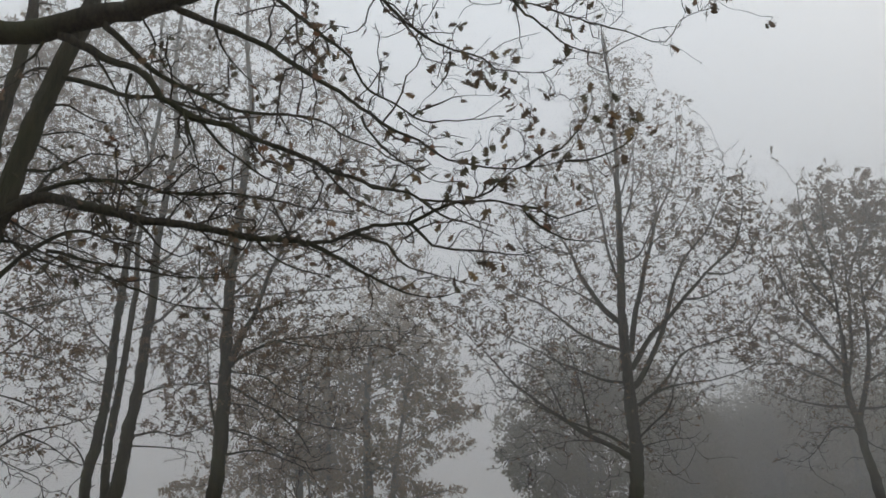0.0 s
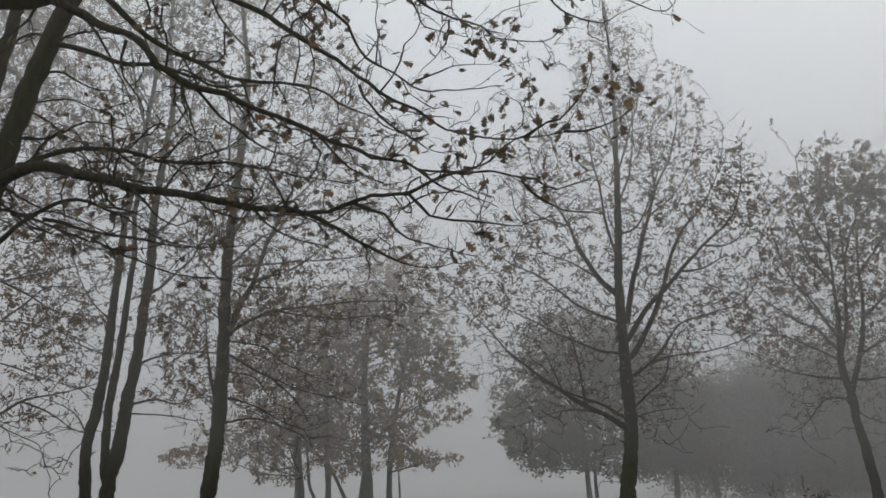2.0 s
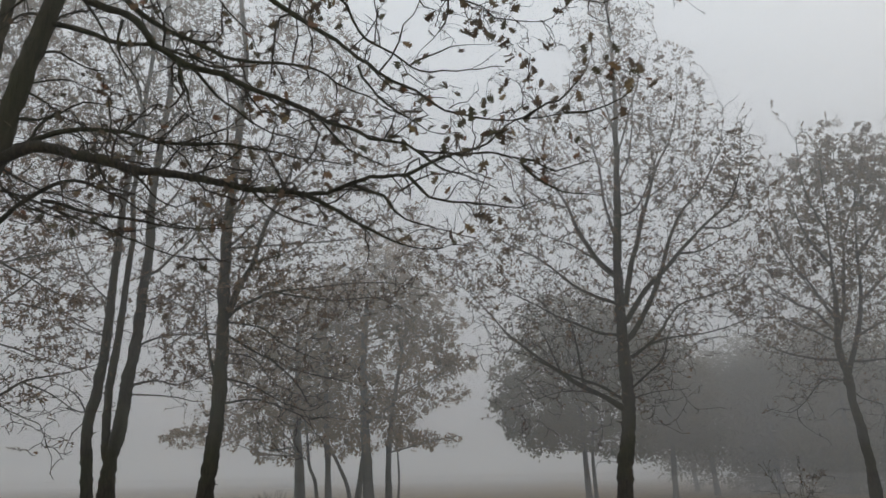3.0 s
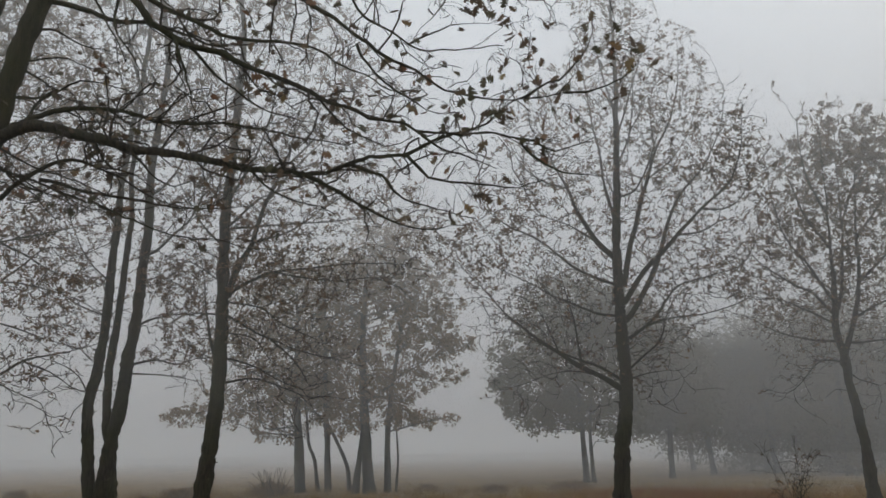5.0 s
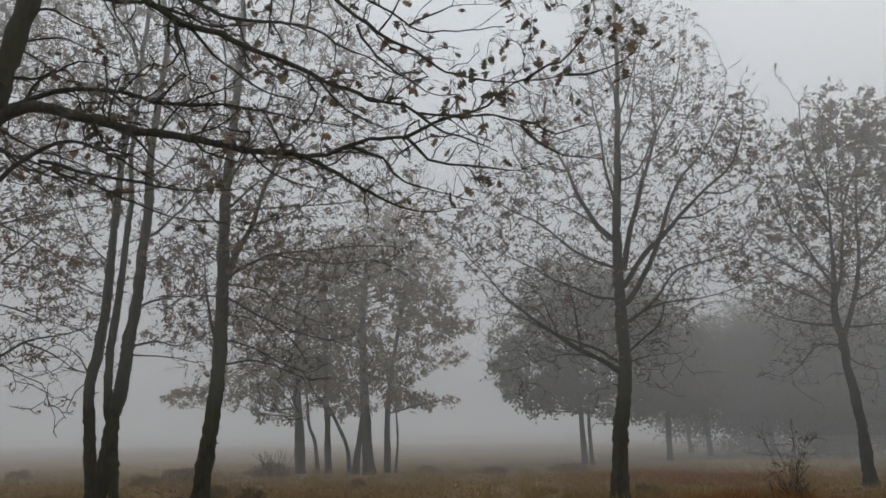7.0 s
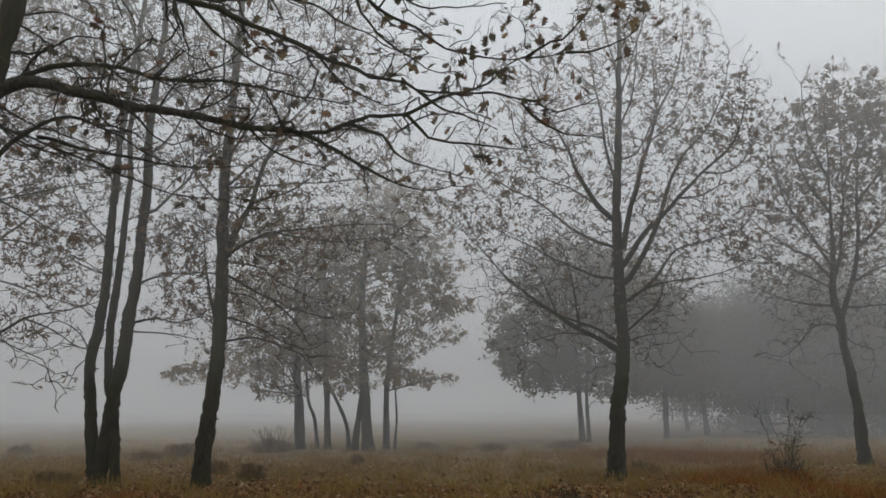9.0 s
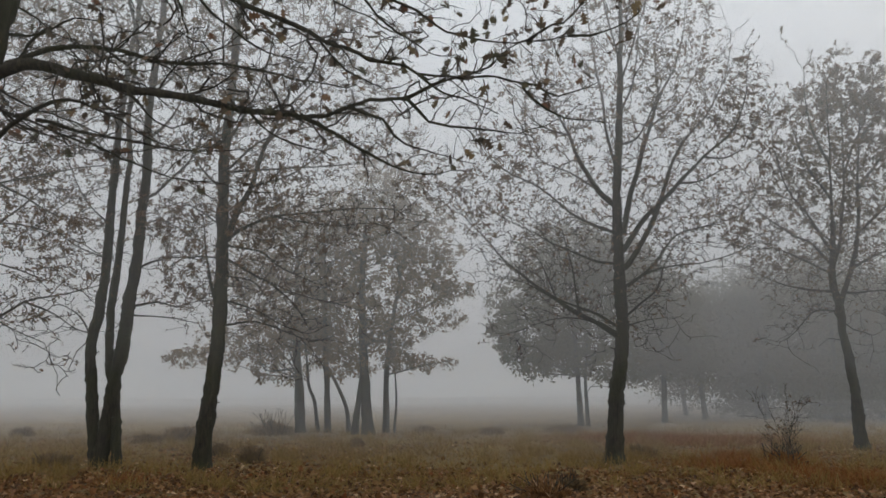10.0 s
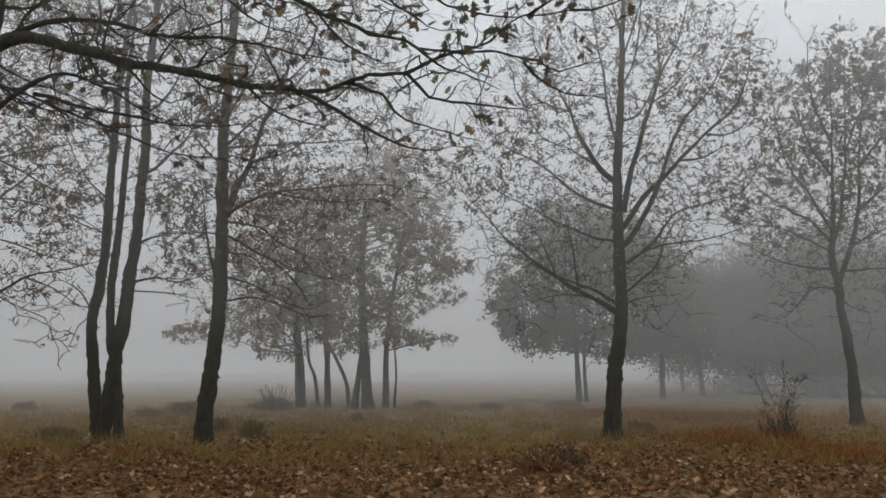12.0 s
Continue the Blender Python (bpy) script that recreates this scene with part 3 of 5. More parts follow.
near_oak.limb(0.014, 0.003, (5.15, -1.00, 3.81), (5.32, -1.00, 3.68), (5.59, -1.10, 3.55), (5.89, -1.10, 3.52), (6.07, -1.15, 3.52), (6.25, -1.20, 3.56))
near_oak.limb(0.022, 0.003, (4.31, -0.80, 3.76), (4.54, -0.80, 3.66), (4.76, -0.80, 3.48), (5.03, -0.90, 3.30), (5.29, -1.00, 3.22), (5.60, -1.10, 3.20))
near_oak.limb(0.014, 0.003, (4.72, -0.90, 3.78), (4.94, -0.90, 3.69), (5.21, -1.00, 3.42), (5.38, -1.00, 3.35), (5.67, -1.00, 3.29))
near_oak.limb(0.031, 0.006, (1.51, -0.06, 4.50), (1.44, 0.00, 4.62), (1.80, 0.00, 4.74), (2.12, 0.10, 4.81), (2.51, 0.10, 4.74), (2.86, 0.20, 4.69), (3.41, 0.20, 4.68), (3.80, 0.20, 4.59), (4.19, 0.20, 4.52), (4.62, 0.20, 4.48))
near_oak.limb(0.029, 0.004, (1.13, 0.10, 3.54), (1.38, 0.10, 3.93), (1.56, 0.10, 4.08), (1.75, 0.10, 4.22), (1.85, 0.20, 4.33), (2.06, 0.20, 4.29), (2.34, 0.20, 4.16), (2.58, 0.30, 4.01), (2.91, 0.30, 3.90), (3.20, 0.40, 3.86))
near_oak.limb(0.031, 0.004, (-0.70, 2.30, 5.22), (0.94, 0.20, 4.30), (1.27, 0.20, 4.22), (1.61, 0.20, 4.11), (2.00, 0.20, 3.96), (2.38, 0.20, 3.78), (2.76, 0.20, 3.63), (3.08, 0.20, 3.55), (3.45, 0.20, 3.49), (3.91, 0.20, 3.42))
near_oak.limb(0.019, 0.004, (1.66, 0.20, 4.13), (2.04, 0.30, 4.04), (2.38, 0.40, 4.01), (2.78, 0.50, 3.96), (3.22, 0.50, 3.93), (3.57, 0.60, 3.99))
near_oak.limb(0.022, 0.004, (1.69, 0.20, 5.06), (1.37, 0.40, 4.99), (1.10, 0.60, 4.87), (0.77, 0.80, 4.75))
near_oak.limb(0.034, 0.007, (1.51, 0.00, 5.95), (1.59, 0.00, 5.92), (1.89, 0.10, 5.88), (2.19, 0.10, 5.78), (2.54, 0.10, 5.76), (2.86, 0.20, 5.65), (3.22, 0.20, 5.51), (3.59, 0.30, 5.63))
near_oak.limb(0.019, 0.004, (1.52, 0.00, 5.99), (1.14, 0.20, 6.21), (0.73, 0.50, 6.22), (0.21, 0.80, 6.32))
near_oak.limb(0.043, 0.006, (2.12, -1.00, 5.77), (2.14, -1.00, 5.67), (2.52, -1.00, 5.45), (2.84, -1.00, 5.24), (3.11, -1.00, 4.99), (3.36, -1.00, 4.81), (3.65, -1.00, 4.69), (3.98, -1.00, 4.55), (4.40, -1.00, 4.37), (4.69, -1.10, 4.16), (4.96, -1.10, 4.05), (5.22, -1.20, 3.92), (5.52, -1.20, 3.90), (5.76, -1.30, 3.86), (6.01, -1.30, 3.79))
near_oak.limb(0.012, 0.003, (6.00, -1.30, 3.79), (6.10, -1.30, 3.67), (6.27, -1.35, 3.52), (6.54, -1.40, 3.45))
near_oak.limb(0.011, 0.003, (6.01, -1.30, 3.79), (6.17, -1.30, 3.71), (6.33, -1.40, 3.68), (6.50, -1.40, 3.75))
near_oak.limb(0.012, 0.003, (5.24, -1.20, 3.91), (5.47, -1.20, 3.76), (5.68, -1.20, 3.67), (5.82, -1.25, 3.58))
near_oak.limb(0.031, 0.004, (2.51, -1.00, 5.87), (2.52, -1.00, 5.73), (2.76, -0.90, 5.52), (2.98, -0.90, 5.31), (3.20, -0.80, 5.20), (3.49, -0.80, 5.05), (3.71, -0.80, 4.95), (4.05, -0.80, 4.93), (4.35, -0.80, 4.89), (4.54, -0.80, 4.75), (4.80, -0.90, 4.57), (5.03, -0.90, 4.45), (5.24, -1.00, 4.38))
near_oak.limb(0.034, 0.004, (2.95, -1.00, 6.01), (3.30, -1.00, 5.81), (3.66, -1.00, 5.64), (3.92, -1.00, 5.49), (4.24, -1.10, 5.19), (4.58, -1.10, 4.94), (4.83, -1.20, 4.67), (5.05, -1.20, 4.51), (5.31, -1.30, 4.30), (5.48, -1.30, 4.18), (5.73, -1.40, 4.08), (6.02, -1.40, 4.07), (6.29, -1.50, 4.05))
near_oak.limb(0.011, 0.003, (6.29, -1.50, 4.05), (6.53, -1.50, 4.07), (6.70, -1.50, 4.18), (6.82, -1.50, 4.27))
near_oak.limb(0.011, 0.003, (6.02, -1.40, 4.07), (6.19, -1.50, 4.12), (6.34, -1.50, 4.24), (6.48, -1.50, 4.40), (6.54, -1.50, 4.59))
near_oak.limb(0.024, 0.004, (3.66, -1.00, 6.30), (3.93, -1.00, 6.05), (4.14, -1.00, 5.83), (4.47, -1.10, 5.47), (4.66, -1.10, 5.26), (4.76, -1.10, 5.06), (4.96, -1.20, 4.83), (5.18, -1.20, 4.64), (5.34, -1.20, 4.58), (5.62, -1.30, 4.51), (5.90, -1.30, 4.56))
near_oak.limb(0.010, 0.002, (5.18, -1.20, 4.64), (5.32, -1.20, 4.72), (5.50, -1.25, 4.76), (5.80, -1.30, 4.75))
near_oak.limb(0.022, 0.003, (4.52, -1.14, 6.47), (4.53, -1.10, 6.51), (4.74, -1.10, 6.13), (5.04, -1.20, 5.64), (5.32, -1.20, 5.36), (5.51, -1.30, 5.18), (5.73, -1.30, 5.11), (5.86, -1.30, 5.00), (6.20, -1.40, 4.87), (6.42, -1.40, 5.04))
near_oak.limb(0.010, 0.002, (5.49, -1.30, 5.17), (5.46, -1.30, 4.96), (5.36, -1.25, 4.82), (5.20, -1.20, 4.65))
near_oak.limb(0.010, 0.002, (5.07, -1.20, 5.61), (5.21, -1.20, 5.35), (5.35, -1.20, 5.15), (5.73, -1.25, 4.97))
near_oak.limb(0.014, 0.003, (5.59, -1.25, 6.57), (5.54, -1.20, 6.64), (5.81, -1.30, 6.04), (6.03, -1.30, 5.70), (6.24, -1.40, 5.50), (6.46, -1.40, 5.41), (6.73, -1.50, 5.18), (6.94, -1.50, 5.12), (7.14, -1.50, 5.09), (7.28, -1.50, 5.25), (7.51, -1.50, 5.37), (7.60, -1.50, 5.43))
near_oak.limb(0.012, 0.003, (6.01, -1.30, 5.70), (6.16, -1.30, 5.51), (6.31, -1.30, 5.35), (6.44, -1.40, 5.12), (6.69, -1.40, 5.04), (6.84, -1.40, 5.15), (7.17, -1.50, 5.21))
near_oak.limb(0.007, 0.002, (6.57, -1.40, 5.06), (6.56, -1.40, 4.94), (6.75, -1.40, 4.85))
near_oak.limb(0.014, 0.003, (2.80, -1.00, 5.24), (2.81, -1.00, 4.97), (2.96, -1.00, 4.69), (3.04, -1.00, 4.51))
near_oak.limb(0.014, 0.003, (3.29, -1.00, 4.86), (3.41, -1.00, 4.55), (3.48, -1.00, 4.27), (3.55, -1.00, 4.10))
near_oak.limb(0.012, 0.003, (2.74, -0.40, 4.16), (2.94, -0.40, 3.94), (3.17, -0.40, 3.81), (3.33, -0.40, 3.83), (3.35, -0.40, 3.62))
near_oak.limb(0.014, 0.003, (2.42, -1.00, 5.49), (2.60, -0.90, 5.26), (2.71, -0.90, 4.98), (2.82, -0.80, 4.76))
near_oak.limb(0.017, 0.003, (2.04, -1.00, 5.70), (1.87, -0.90, 5.52), (1.64, -0.80, 5.42), (1.34, -0.70, 5.38))
near_oak.limb(0.014, 0.003, (1.39, 0.00, 5.21), (1.57, 0.10, 5.13), (1.83, 0.10, 4.88))
near_oak.limb(0.014, 0.003, (1.45, 0.00, 5.59), (1.70, 0.10, 5.65), (2.01, 0.10, 5.47), (2.37, 0.20, 5.46))
near_oak.limb(0.014, 0.003, (2.78, -1.00, 5.94), (2.80, -1.00, 5.86), (2.89, -0.90, 5.61), (2.86, -0.80, 5.39), (3.02, -0.70, 5.16))
near_oak.limb(0.017, 0.003, (3.51, -1.00, 6.25), (3.41, -0.90, 5.90), (3.51, -0.80, 5.55), (3.76, -0.70, 5.31), (3.87, -0.70, 5.08))
near_oak.limb(0.014, 0.003, (3.36, -1.00, 4.82), (3.59, -0.90, 4.58), (3.85, -0.80, 4.41), (4.19, -0.80, 4.25), (4.52, -0.80, 4.14))
near_oak.limb(0.014, 0.003, (3.79, -0.60, 3.93), (3.99, -0.60, 3.74), (4.28, -0.60, 3.58), (4.57, -0.70, 3.44))
near_oak.limb(0.012, 0.003, (4.40, -1.00, 4.37), (4.68, -1.00, 4.06), (4.99, -1.00, 3.93), (5.20, -1.10, 3.91))
near_oak.limb(0.012, 0.003, (4.78, -1.20, 4.65), (5.01, -1.20, 4.32), (5.31, -1.20, 4.12), (5.56, -1.20, 4.06))
near_oak.limb(0.012, 0.003, (3.08, -0.47, 4.09), (3.03, -0.40, 4.18), (3.12, -0.30, 4.44), (3.41, -0.30, 4.57), (3.68, -0.20, 4.68))
near_oak.limb(0.012, 0.003, (2.38, -0.30, 4.31), (2.57, -0.30, 4.04), (2.78, -0.20, 3.97), (3.00, -0.20, 3.81))
near_oak.limb(0.019, 0.003, (0.83, 0.76, 4.77), (1.32, 0.10, 4.41), (1.56, 0.20, 4.27), (1.85, 0.30, 4.19), (2.21, 0.40, 4.04), (2.60, 0.40, 3.98))
near_oak.limb(0.017, 0.003, (1.24, 0.20, 4.23), (1.31, 0.10, 4.24), (1.49, 0.20, 4.10), (1.77, 0.30, 4.02), (2.02, 0.40, 3.85))
near_oak.limb(0.017, 0.003, (1.33, 0.00, 4.90), (1.42, 0.00, 4.90), (1.59, 0.20, 5.00), (1.85, 0.30, 5.21), (2.15, 0.40, 5.22), (2.53, 0.50, 5.13))
near_oak.limb(0.014, 0.003, (1.31, 0.00, 4.73), (1.18, 0.20, 4.82), (0.97, 0.40, 4.74), (0.63, 0.60, 4.71))
near_oak.limb(0.014, 0.003, (1.43, 0.00, 5.52), (1.10, 0.30, 5.52), (0.90, 0.50, 5.37), (0.54, 0.70, 5.36))
near_oak.limb(0.017, 0.003, (1.49, 0.00, 5.85), (1.62, 0.20, 6.20), (1.91, 0.30, 6.34), (2.20, 0.40, 6.55))
near_oak.limb(0.014, 0.003, (1.38, 0.00, 5.25), (1.43, 0.00, 5.27), (1.63, 0.20, 5.41), (1.94, 0.30, 5.33), (2.22, 0.30, 5.43))
for spot in ((0.10, 4.72, 4.92, 7), (0.42, 4.66, 4.94, 9), (-0.15, 4.80, 4.64, 6), (-0.40, 4.85, 5.06, 4), (0.56, 4.66, 4.77, 4),
             (0.25, 4.65, 4.08, 8), (-0.66, 4.90, 4.25, 4), (-0.16, 4.80, 4.11, 6), (1.15, 4.50, 4.50, 4), (1.35, 4.50, 4.37, 12),
             (1.48, 4.50, 4.27, 6), (1.13, 4.50, 4.00, 5), (1.03, 4.50, 4.31, 5), (0.46, 4.60, 4.33, 6), (0.72, 4.55, 4.18, 8),
             (0.94, 4.60, 3.94, 4), (0.16, 4.80, 3.82, 4), (0.67, 4.70, 3.75, 4), (0.13, 4.95, 3.50, 3), (-1.22, 5.40, 4.10, 2),
             (-1.02, 4.90, 5.36, 9), (-1.18, 4.90, 5.54, 9), (-0.87, 4.90, 5.16, 7), (-1.09, 4.90, 5.80, 5), (0.06, 4.90, 3.42, 2),
             (-0.32, 5.10, 3.30, 3), (-1.48, 5.10, 5.09, 5), (-1.70, 5.10, 4.93, 4), (-3.04, 5.50, 5.04, 4), (0.36, 4.90, 3.48, 3)):
    near_oak.bunch(*spot, spread=0.10)
near_oak.finish(0.24, singles=300, beyond=4.6)

triple_oak = Tree("triple_oak_tree", (-8.01, 17.54, 0), 5, "oak with three dark stems from one base", LEAF_CROWN, -2, leaf=0.100, leafy=1.0, twig=0.0110)
triple_oak.stem(0.154, 0.035, (-0.17, 0.00, -0.08), (-0.32, 0.00, 1.06), (-0.49, 0.00, 2.14), (-0.55, 0.00, 2.97), (-0.44, 0.00, 3.81), (-0.37, 0.00, 5.25), (-0.39, 0.00, 6.73), (-0.39, 0.00, 7.78), (-0.39, 0.00, 8.52), (-0.34, 0.00, 9.33), (-0.24, 0.00, 10.66), (-0.14, 0.00, 12.05), (-0.11, 0.00, 13.31), (-0.40, 0.00, 15.74), (-0.33, 0.00, 17.24), flare=0.08)
triple_oak.stem(0.182, 0.042, (-0.10, 0.00, -0.08), (-0.07, 0.00, 0.53), (0.04, 0.00, 1.19), (0.08, 0.00, 1.87), (0.11, 0.00, 2.21), (0.20, 0.00, 2.70), (0.28, 0.00, 3.82), (0.37, 0.00, 4.96), (0.40, 0.00, 6.28), (0.44, 0.00, 7.33), (0.37, 0.00, 8.35), (0.38, 0.00, 9.48), (0.46, 0.00, 10.82), (0.50, 0.00, 12.22), (0.17, 0.00, 14.50), (0.13, 0.00, 16.58), (0.07, 0.00, 18.35), flare=0.08)
triple_oak.stem(0.112, 0.028, (0.08, 0.00, 1.87), (-0.05, 0.00, 2.42), (-0.14, 0.00, 3.53), (-0.10, 0.00, 4.53), (-0.07, 0.00, 5.54), (-0.04, 0.00, 6.88), (-0.04, 0.00, 7.78), (-0.15, 0.00, 8.84), (-0.13, 0.00, 9.99), (-0.14, 0.00, 11.17), (-0.67, 0.00, 12.96), (-1.04, 0.00, 14.73))
triple_oak.stem(0.119, 0.119, (0.34, 0.00, -0.09), (0.28, 0.00, 0.53), (0.19, 0.00, 1.19), (0.10, 0.00, 1.80), flare=0.05, bare=1.0)
triple_oak.limb(0.038, 0.008, (0.35, 0.00, 4.72), (0.72, 0.16, 4.98), (1.22, 0.34, 5.13), (1.74, 0.52, 5.08), (2.07, 0.65, 4.94))
triple_oak.limb(0.033, 0.008, (0.30, 0.00, 3.82), (0.91, 0.22, 3.96), (1.29, 0.37, 3.86), (1.73, 0.53, 4.00), (2.25, 0.71, 4.09))
triple_oak.limb(0.024, 0.008, (0.26, 0.00, 3.62), (1.30, 0.01, 3.54), (2.00, 0.03, 3.40))
triple_oak.limb(0.029, 0.008, (-0.52, 0.00, 3.20), (-0.62, 0.00, 3.18), (-0.81, -0.10, 3.52), (-1.14, -0.20, 3.79), (-1.45, -0.29, 3.92))
triple_oak.limb(0.048, 0.010, (0.42, 0.00, 6.57), (0.28, 0.00, 6.54), (0.86, -0.25, 6.72), (1.35, -0.53, 7.07), (1.85, -0.81, 7.42), (2.19, -1.13, 7.90), (2.40, -1.51, 8.49))
triple_oak.limb(0.029, 0.010, (0.39, 0.00, 5.80), (0.28, 0.00, 5.76), (0.86, -0.08, 6.03), (1.32, -0.13, 5.85), (1.96, -0.22, 5.39))
triple_oak.limb(0.033, 0.010, (0.36, 0.00, 8.19), (0.90, -0.06, 8.64), (1.30, -0.15, 9.40), (1.48, -0.27, 10.50), (1.50, -0.38, 11.62))
triple_oak.limb(0.033, 0.010, (-0.33, 0.00, 9.33), (-0.63, -0.48, 9.93), (-0.83, -1.02, 10.63), (-0.95, -1.57, 11.30))
triple_oak.limb(0.029, 0.010, (-0.41, 0.00, 7.42), (-0.67, -0.36, 7.92), (-0.99, -0.69, 8.26), (-1.30, -0.97, 8.46))
triple_oak.limb(0.033, 0.010, (0.41, 0.00, 9.48), (0.85, 0.48, 10.37), (0.97, 1.13, 11.95), (0.96, 1.78, 13.66))
triple_oak.limb(0.029, 0.010, (-0.24, 0.00, 10.66), (-0.84, 0.18, 11.81), (-1.21, 0.36, 13.00), (-1.60, 0.55, 14.26))
triple_oak.limb(0.033, 0.010, (0.48, 0.00, 10.82), (1.08, -0.27, 11.52), (1.36, -0.67, 12.66), (1.54, -0.99, 13.50))
triple_oak.limb(0.024, 0.010, (-0.39, 0.00, 4.99), (-0.35, 0.00, 5.04), (-0.92, -0.04, 5.25), (-1.51, -0.09, 5.61), (-1.83, -0.13, 6.04))
triple_oak.limb(0.024, 0.010, (-0.38, 0.00, 5.91), (-1.04, 0.33, 6.45), (-1.68, 0.71, 7.19), (-2.18, 1.05, 7.95))
triple_oak.limb(0.029, 0.010, (0.48, 0.00, 11.17), (-0.27, 0.43, 12.31), (-1.04, 0.94, 13.75), (-1.49, 1.41, 15.26))
triple_oak.limb(0.029, 0.010, (0.50, 0.00, 12.22), (0.94, 0.39, 13.36), (1.53, 0.80, 14.60), (1.82, 1.25, 16.11))
triple_oak.limb(0.029, 0.010, (-0.14, 0.00, 12.05), (-0.75, -0.15, 13.04), (-1.29, -0.31, 14.22), (-1.50, -0.42, 15.07))
triple_oak.limb(0.024, 0.010, (0.47, 0.00, 12.42), (0.52, 0.00, 12.39), (0.41, -0.01, 13.66), (0.09, -0.02, 15.36))
triple_oak.limb(0.024, 0.010, (-0.24, 0.00, 10.66), (-1.13, 0.16, 11.10), (-1.81, 0.28, 11.09), (-2.48, 0.40, 10.89))
triple_oak.stubs(7, 0.8, 6.0, 0.13, (-0.17, 0.00, -0.08), (-0.49, 0.00, 2.14), (-0.37, 0.00, 5.25))
triple_oak.stubs(7, 1.8, 6.0, 0.13, (0.08, 0.00, 1.87), (0.28, 0.00, 3.82), (0.40, 0.00, 6.28), of=1)
triple_oak.ramify((
    (-0.93, 0, 12.77, 1.96, 1.57, 2.28, 1.0), (-3.17, 0, 14.38, 1.85, 1.48, 2.21, 1.0), (0.66, 0, 10.39, 1.41, 1.12, 1.39, 0.9), (-1.76, 0, 9.93, 1.86, 1.49, 1.54, 0.9),
    (-0.26, 0, 8.09, 1.64, 1.32, 1.27, 0.8), (1.57, 0, 5.07, 0.84, 0.67, 0.98, 0.9), (-1.42, 0, 6.14, 1.3, 1.04, 1.18, 0.8), (-0.84, 0, 15.75, 2.41, 1.93, 1.68, 1.0),
    (-3.53, 0, 11.91, 1.29, 1.03, 1.47, 1.0), (-0.87, 0, 4.57, 0.84, 0.67, 0.55, 0.7),
    (1.53, 0, 4.18, 0.97, 0.77, 0.54, 0.9), (1.01, 0, 6.23, 1.15, 0.92, 1.03, 0.9), (-1.8, 0, 7.5, 1.48, 1.18, 0.93, 0.9),
    (-2.9, 0, 15.81, 2.07, 1.65, 1.47, 1.3), (-3.86, 0, 13.61, 1.16, 0.93, 1.56, 1.4), (0.58, 0, 13.89, 1.33, 1.07, 1.97, 1.2),
    (-0.85, 0, 11.12, 1.74, 1.39, 1.43, 1.3), (1.89, 0, 9.01, 1.06, 0.85, 1.15, 1.0)), 400, 3000, 7.8, spurs=300)
triple_oak.finish()

slim_oak = Tree("slim_oak_tree", (-5.47, 16.97, 0), 7, "slightly leaning oak with many thin branches", LEAF_CROWN, -2, leaf=0.100, leafy=1.0, twig=0.0110)
slim_oak.stem(0.203, 0.034, (-0.02, 0.00, -0.08), (0.02, 0.00, 0.82), (0.10, 0.00, 1.73), (0.16, 0.00, 2.53), (0.20, 0.00, 3.47), (0.18, 0.00, 4.44), (0.16, 0.00, 5.13), (0.08, 0.00, 6.56), (0.07, 0.00, 7.59), (0.09, 0.00, 8.26), (0.15, 0.00, 9.52), (0.18, 0.00, 11.16), (0.20, 0.00, 12.72), (-0.08, 0.00, 14.62), (-0.19, 0.00, 16.46), (-0.31, 0.00, 17.98), flare=0.3, power=1.15)
slim_oak.limb(0.051, 0.009, (0.19, 0.00, 3.60), (0.00, 0.05, 4.07), (-0.16, 0.11, 4.50), (-0.30, 0.19, 5.21), (-0.46, 0.26, 5.96), (-0.56, 0.32, 6.49))
slim_oak.limb(0.089, 0.009, (0.14, 0.00, 5.39), (0.25, 0.00, 5.38), (0.39, 0.24, 6.08), (0.62, 0.52, 6.90), (0.82, 0.91, 8.12), (1.14, 1.27, 9.24), (1.33, 1.62, 10.43), (1.44, 2.03, 11.91), (1.44, 2.52, 13.73))
slim_oak.limb(0.046, 0.009, (0.27, 0.02, 5.43), (0.71, 0.16, 5.76), (1.22, 0.31, 6.06), (1.90, 0.49, 6.16), (2.86, 0.73, 6.32), (4.00, 1.01, 6.41), (4.96, 1.24, 6.31))
slim_oak.limb(0.028, 0.009, (1.22, 0.31, 6.06), (2.12, 0.10, 5.84), (3.00, -0.12, 5.70), (3.85, -0.34, 5.72), (4.54, -0.53, 5.41))
slim_oak.limb(0.032, 0.009, (0.25, 0.00, 5.38), (0.30, 0.00, 5.24), (1.11, -0.14, 5.06), (1.70, -0.27, 4.61), (2.55, -0.43, 4.22))
slim_oak.limb(0.037, 0.009, (0.16, 0.00, 4.88), (0.29, 0.00, 4.89), (0.64, 0.15, 4.70), (1.29, 0.42, 4.37), (2.08, 0.72, 4.07), (3.02, 1.04, 3.89))
slim_oak.limb(0.032, 0.009, (0.20, 0.00, 3.82), (0.40, 0.00, 3.86), (1.10, -0.29, 3.61), (1.86, -0.64, 3.21), (2.35, -0.86, 3.03))
slim_oak.limb(0.032, 0.009, (0.20, 0.00, 3.30), (0.37, 0.00, 3.29), (0.98, 0.19, 3.38), (1.63, 0.40, 3.18), (2.08, 0.55, 3.02))
slim_oak.limb(0.028, 0.009, (1.29, 0.42, 4.37), (1.83, 0.64, 3.86), (2.16, 0.82, 3.32))
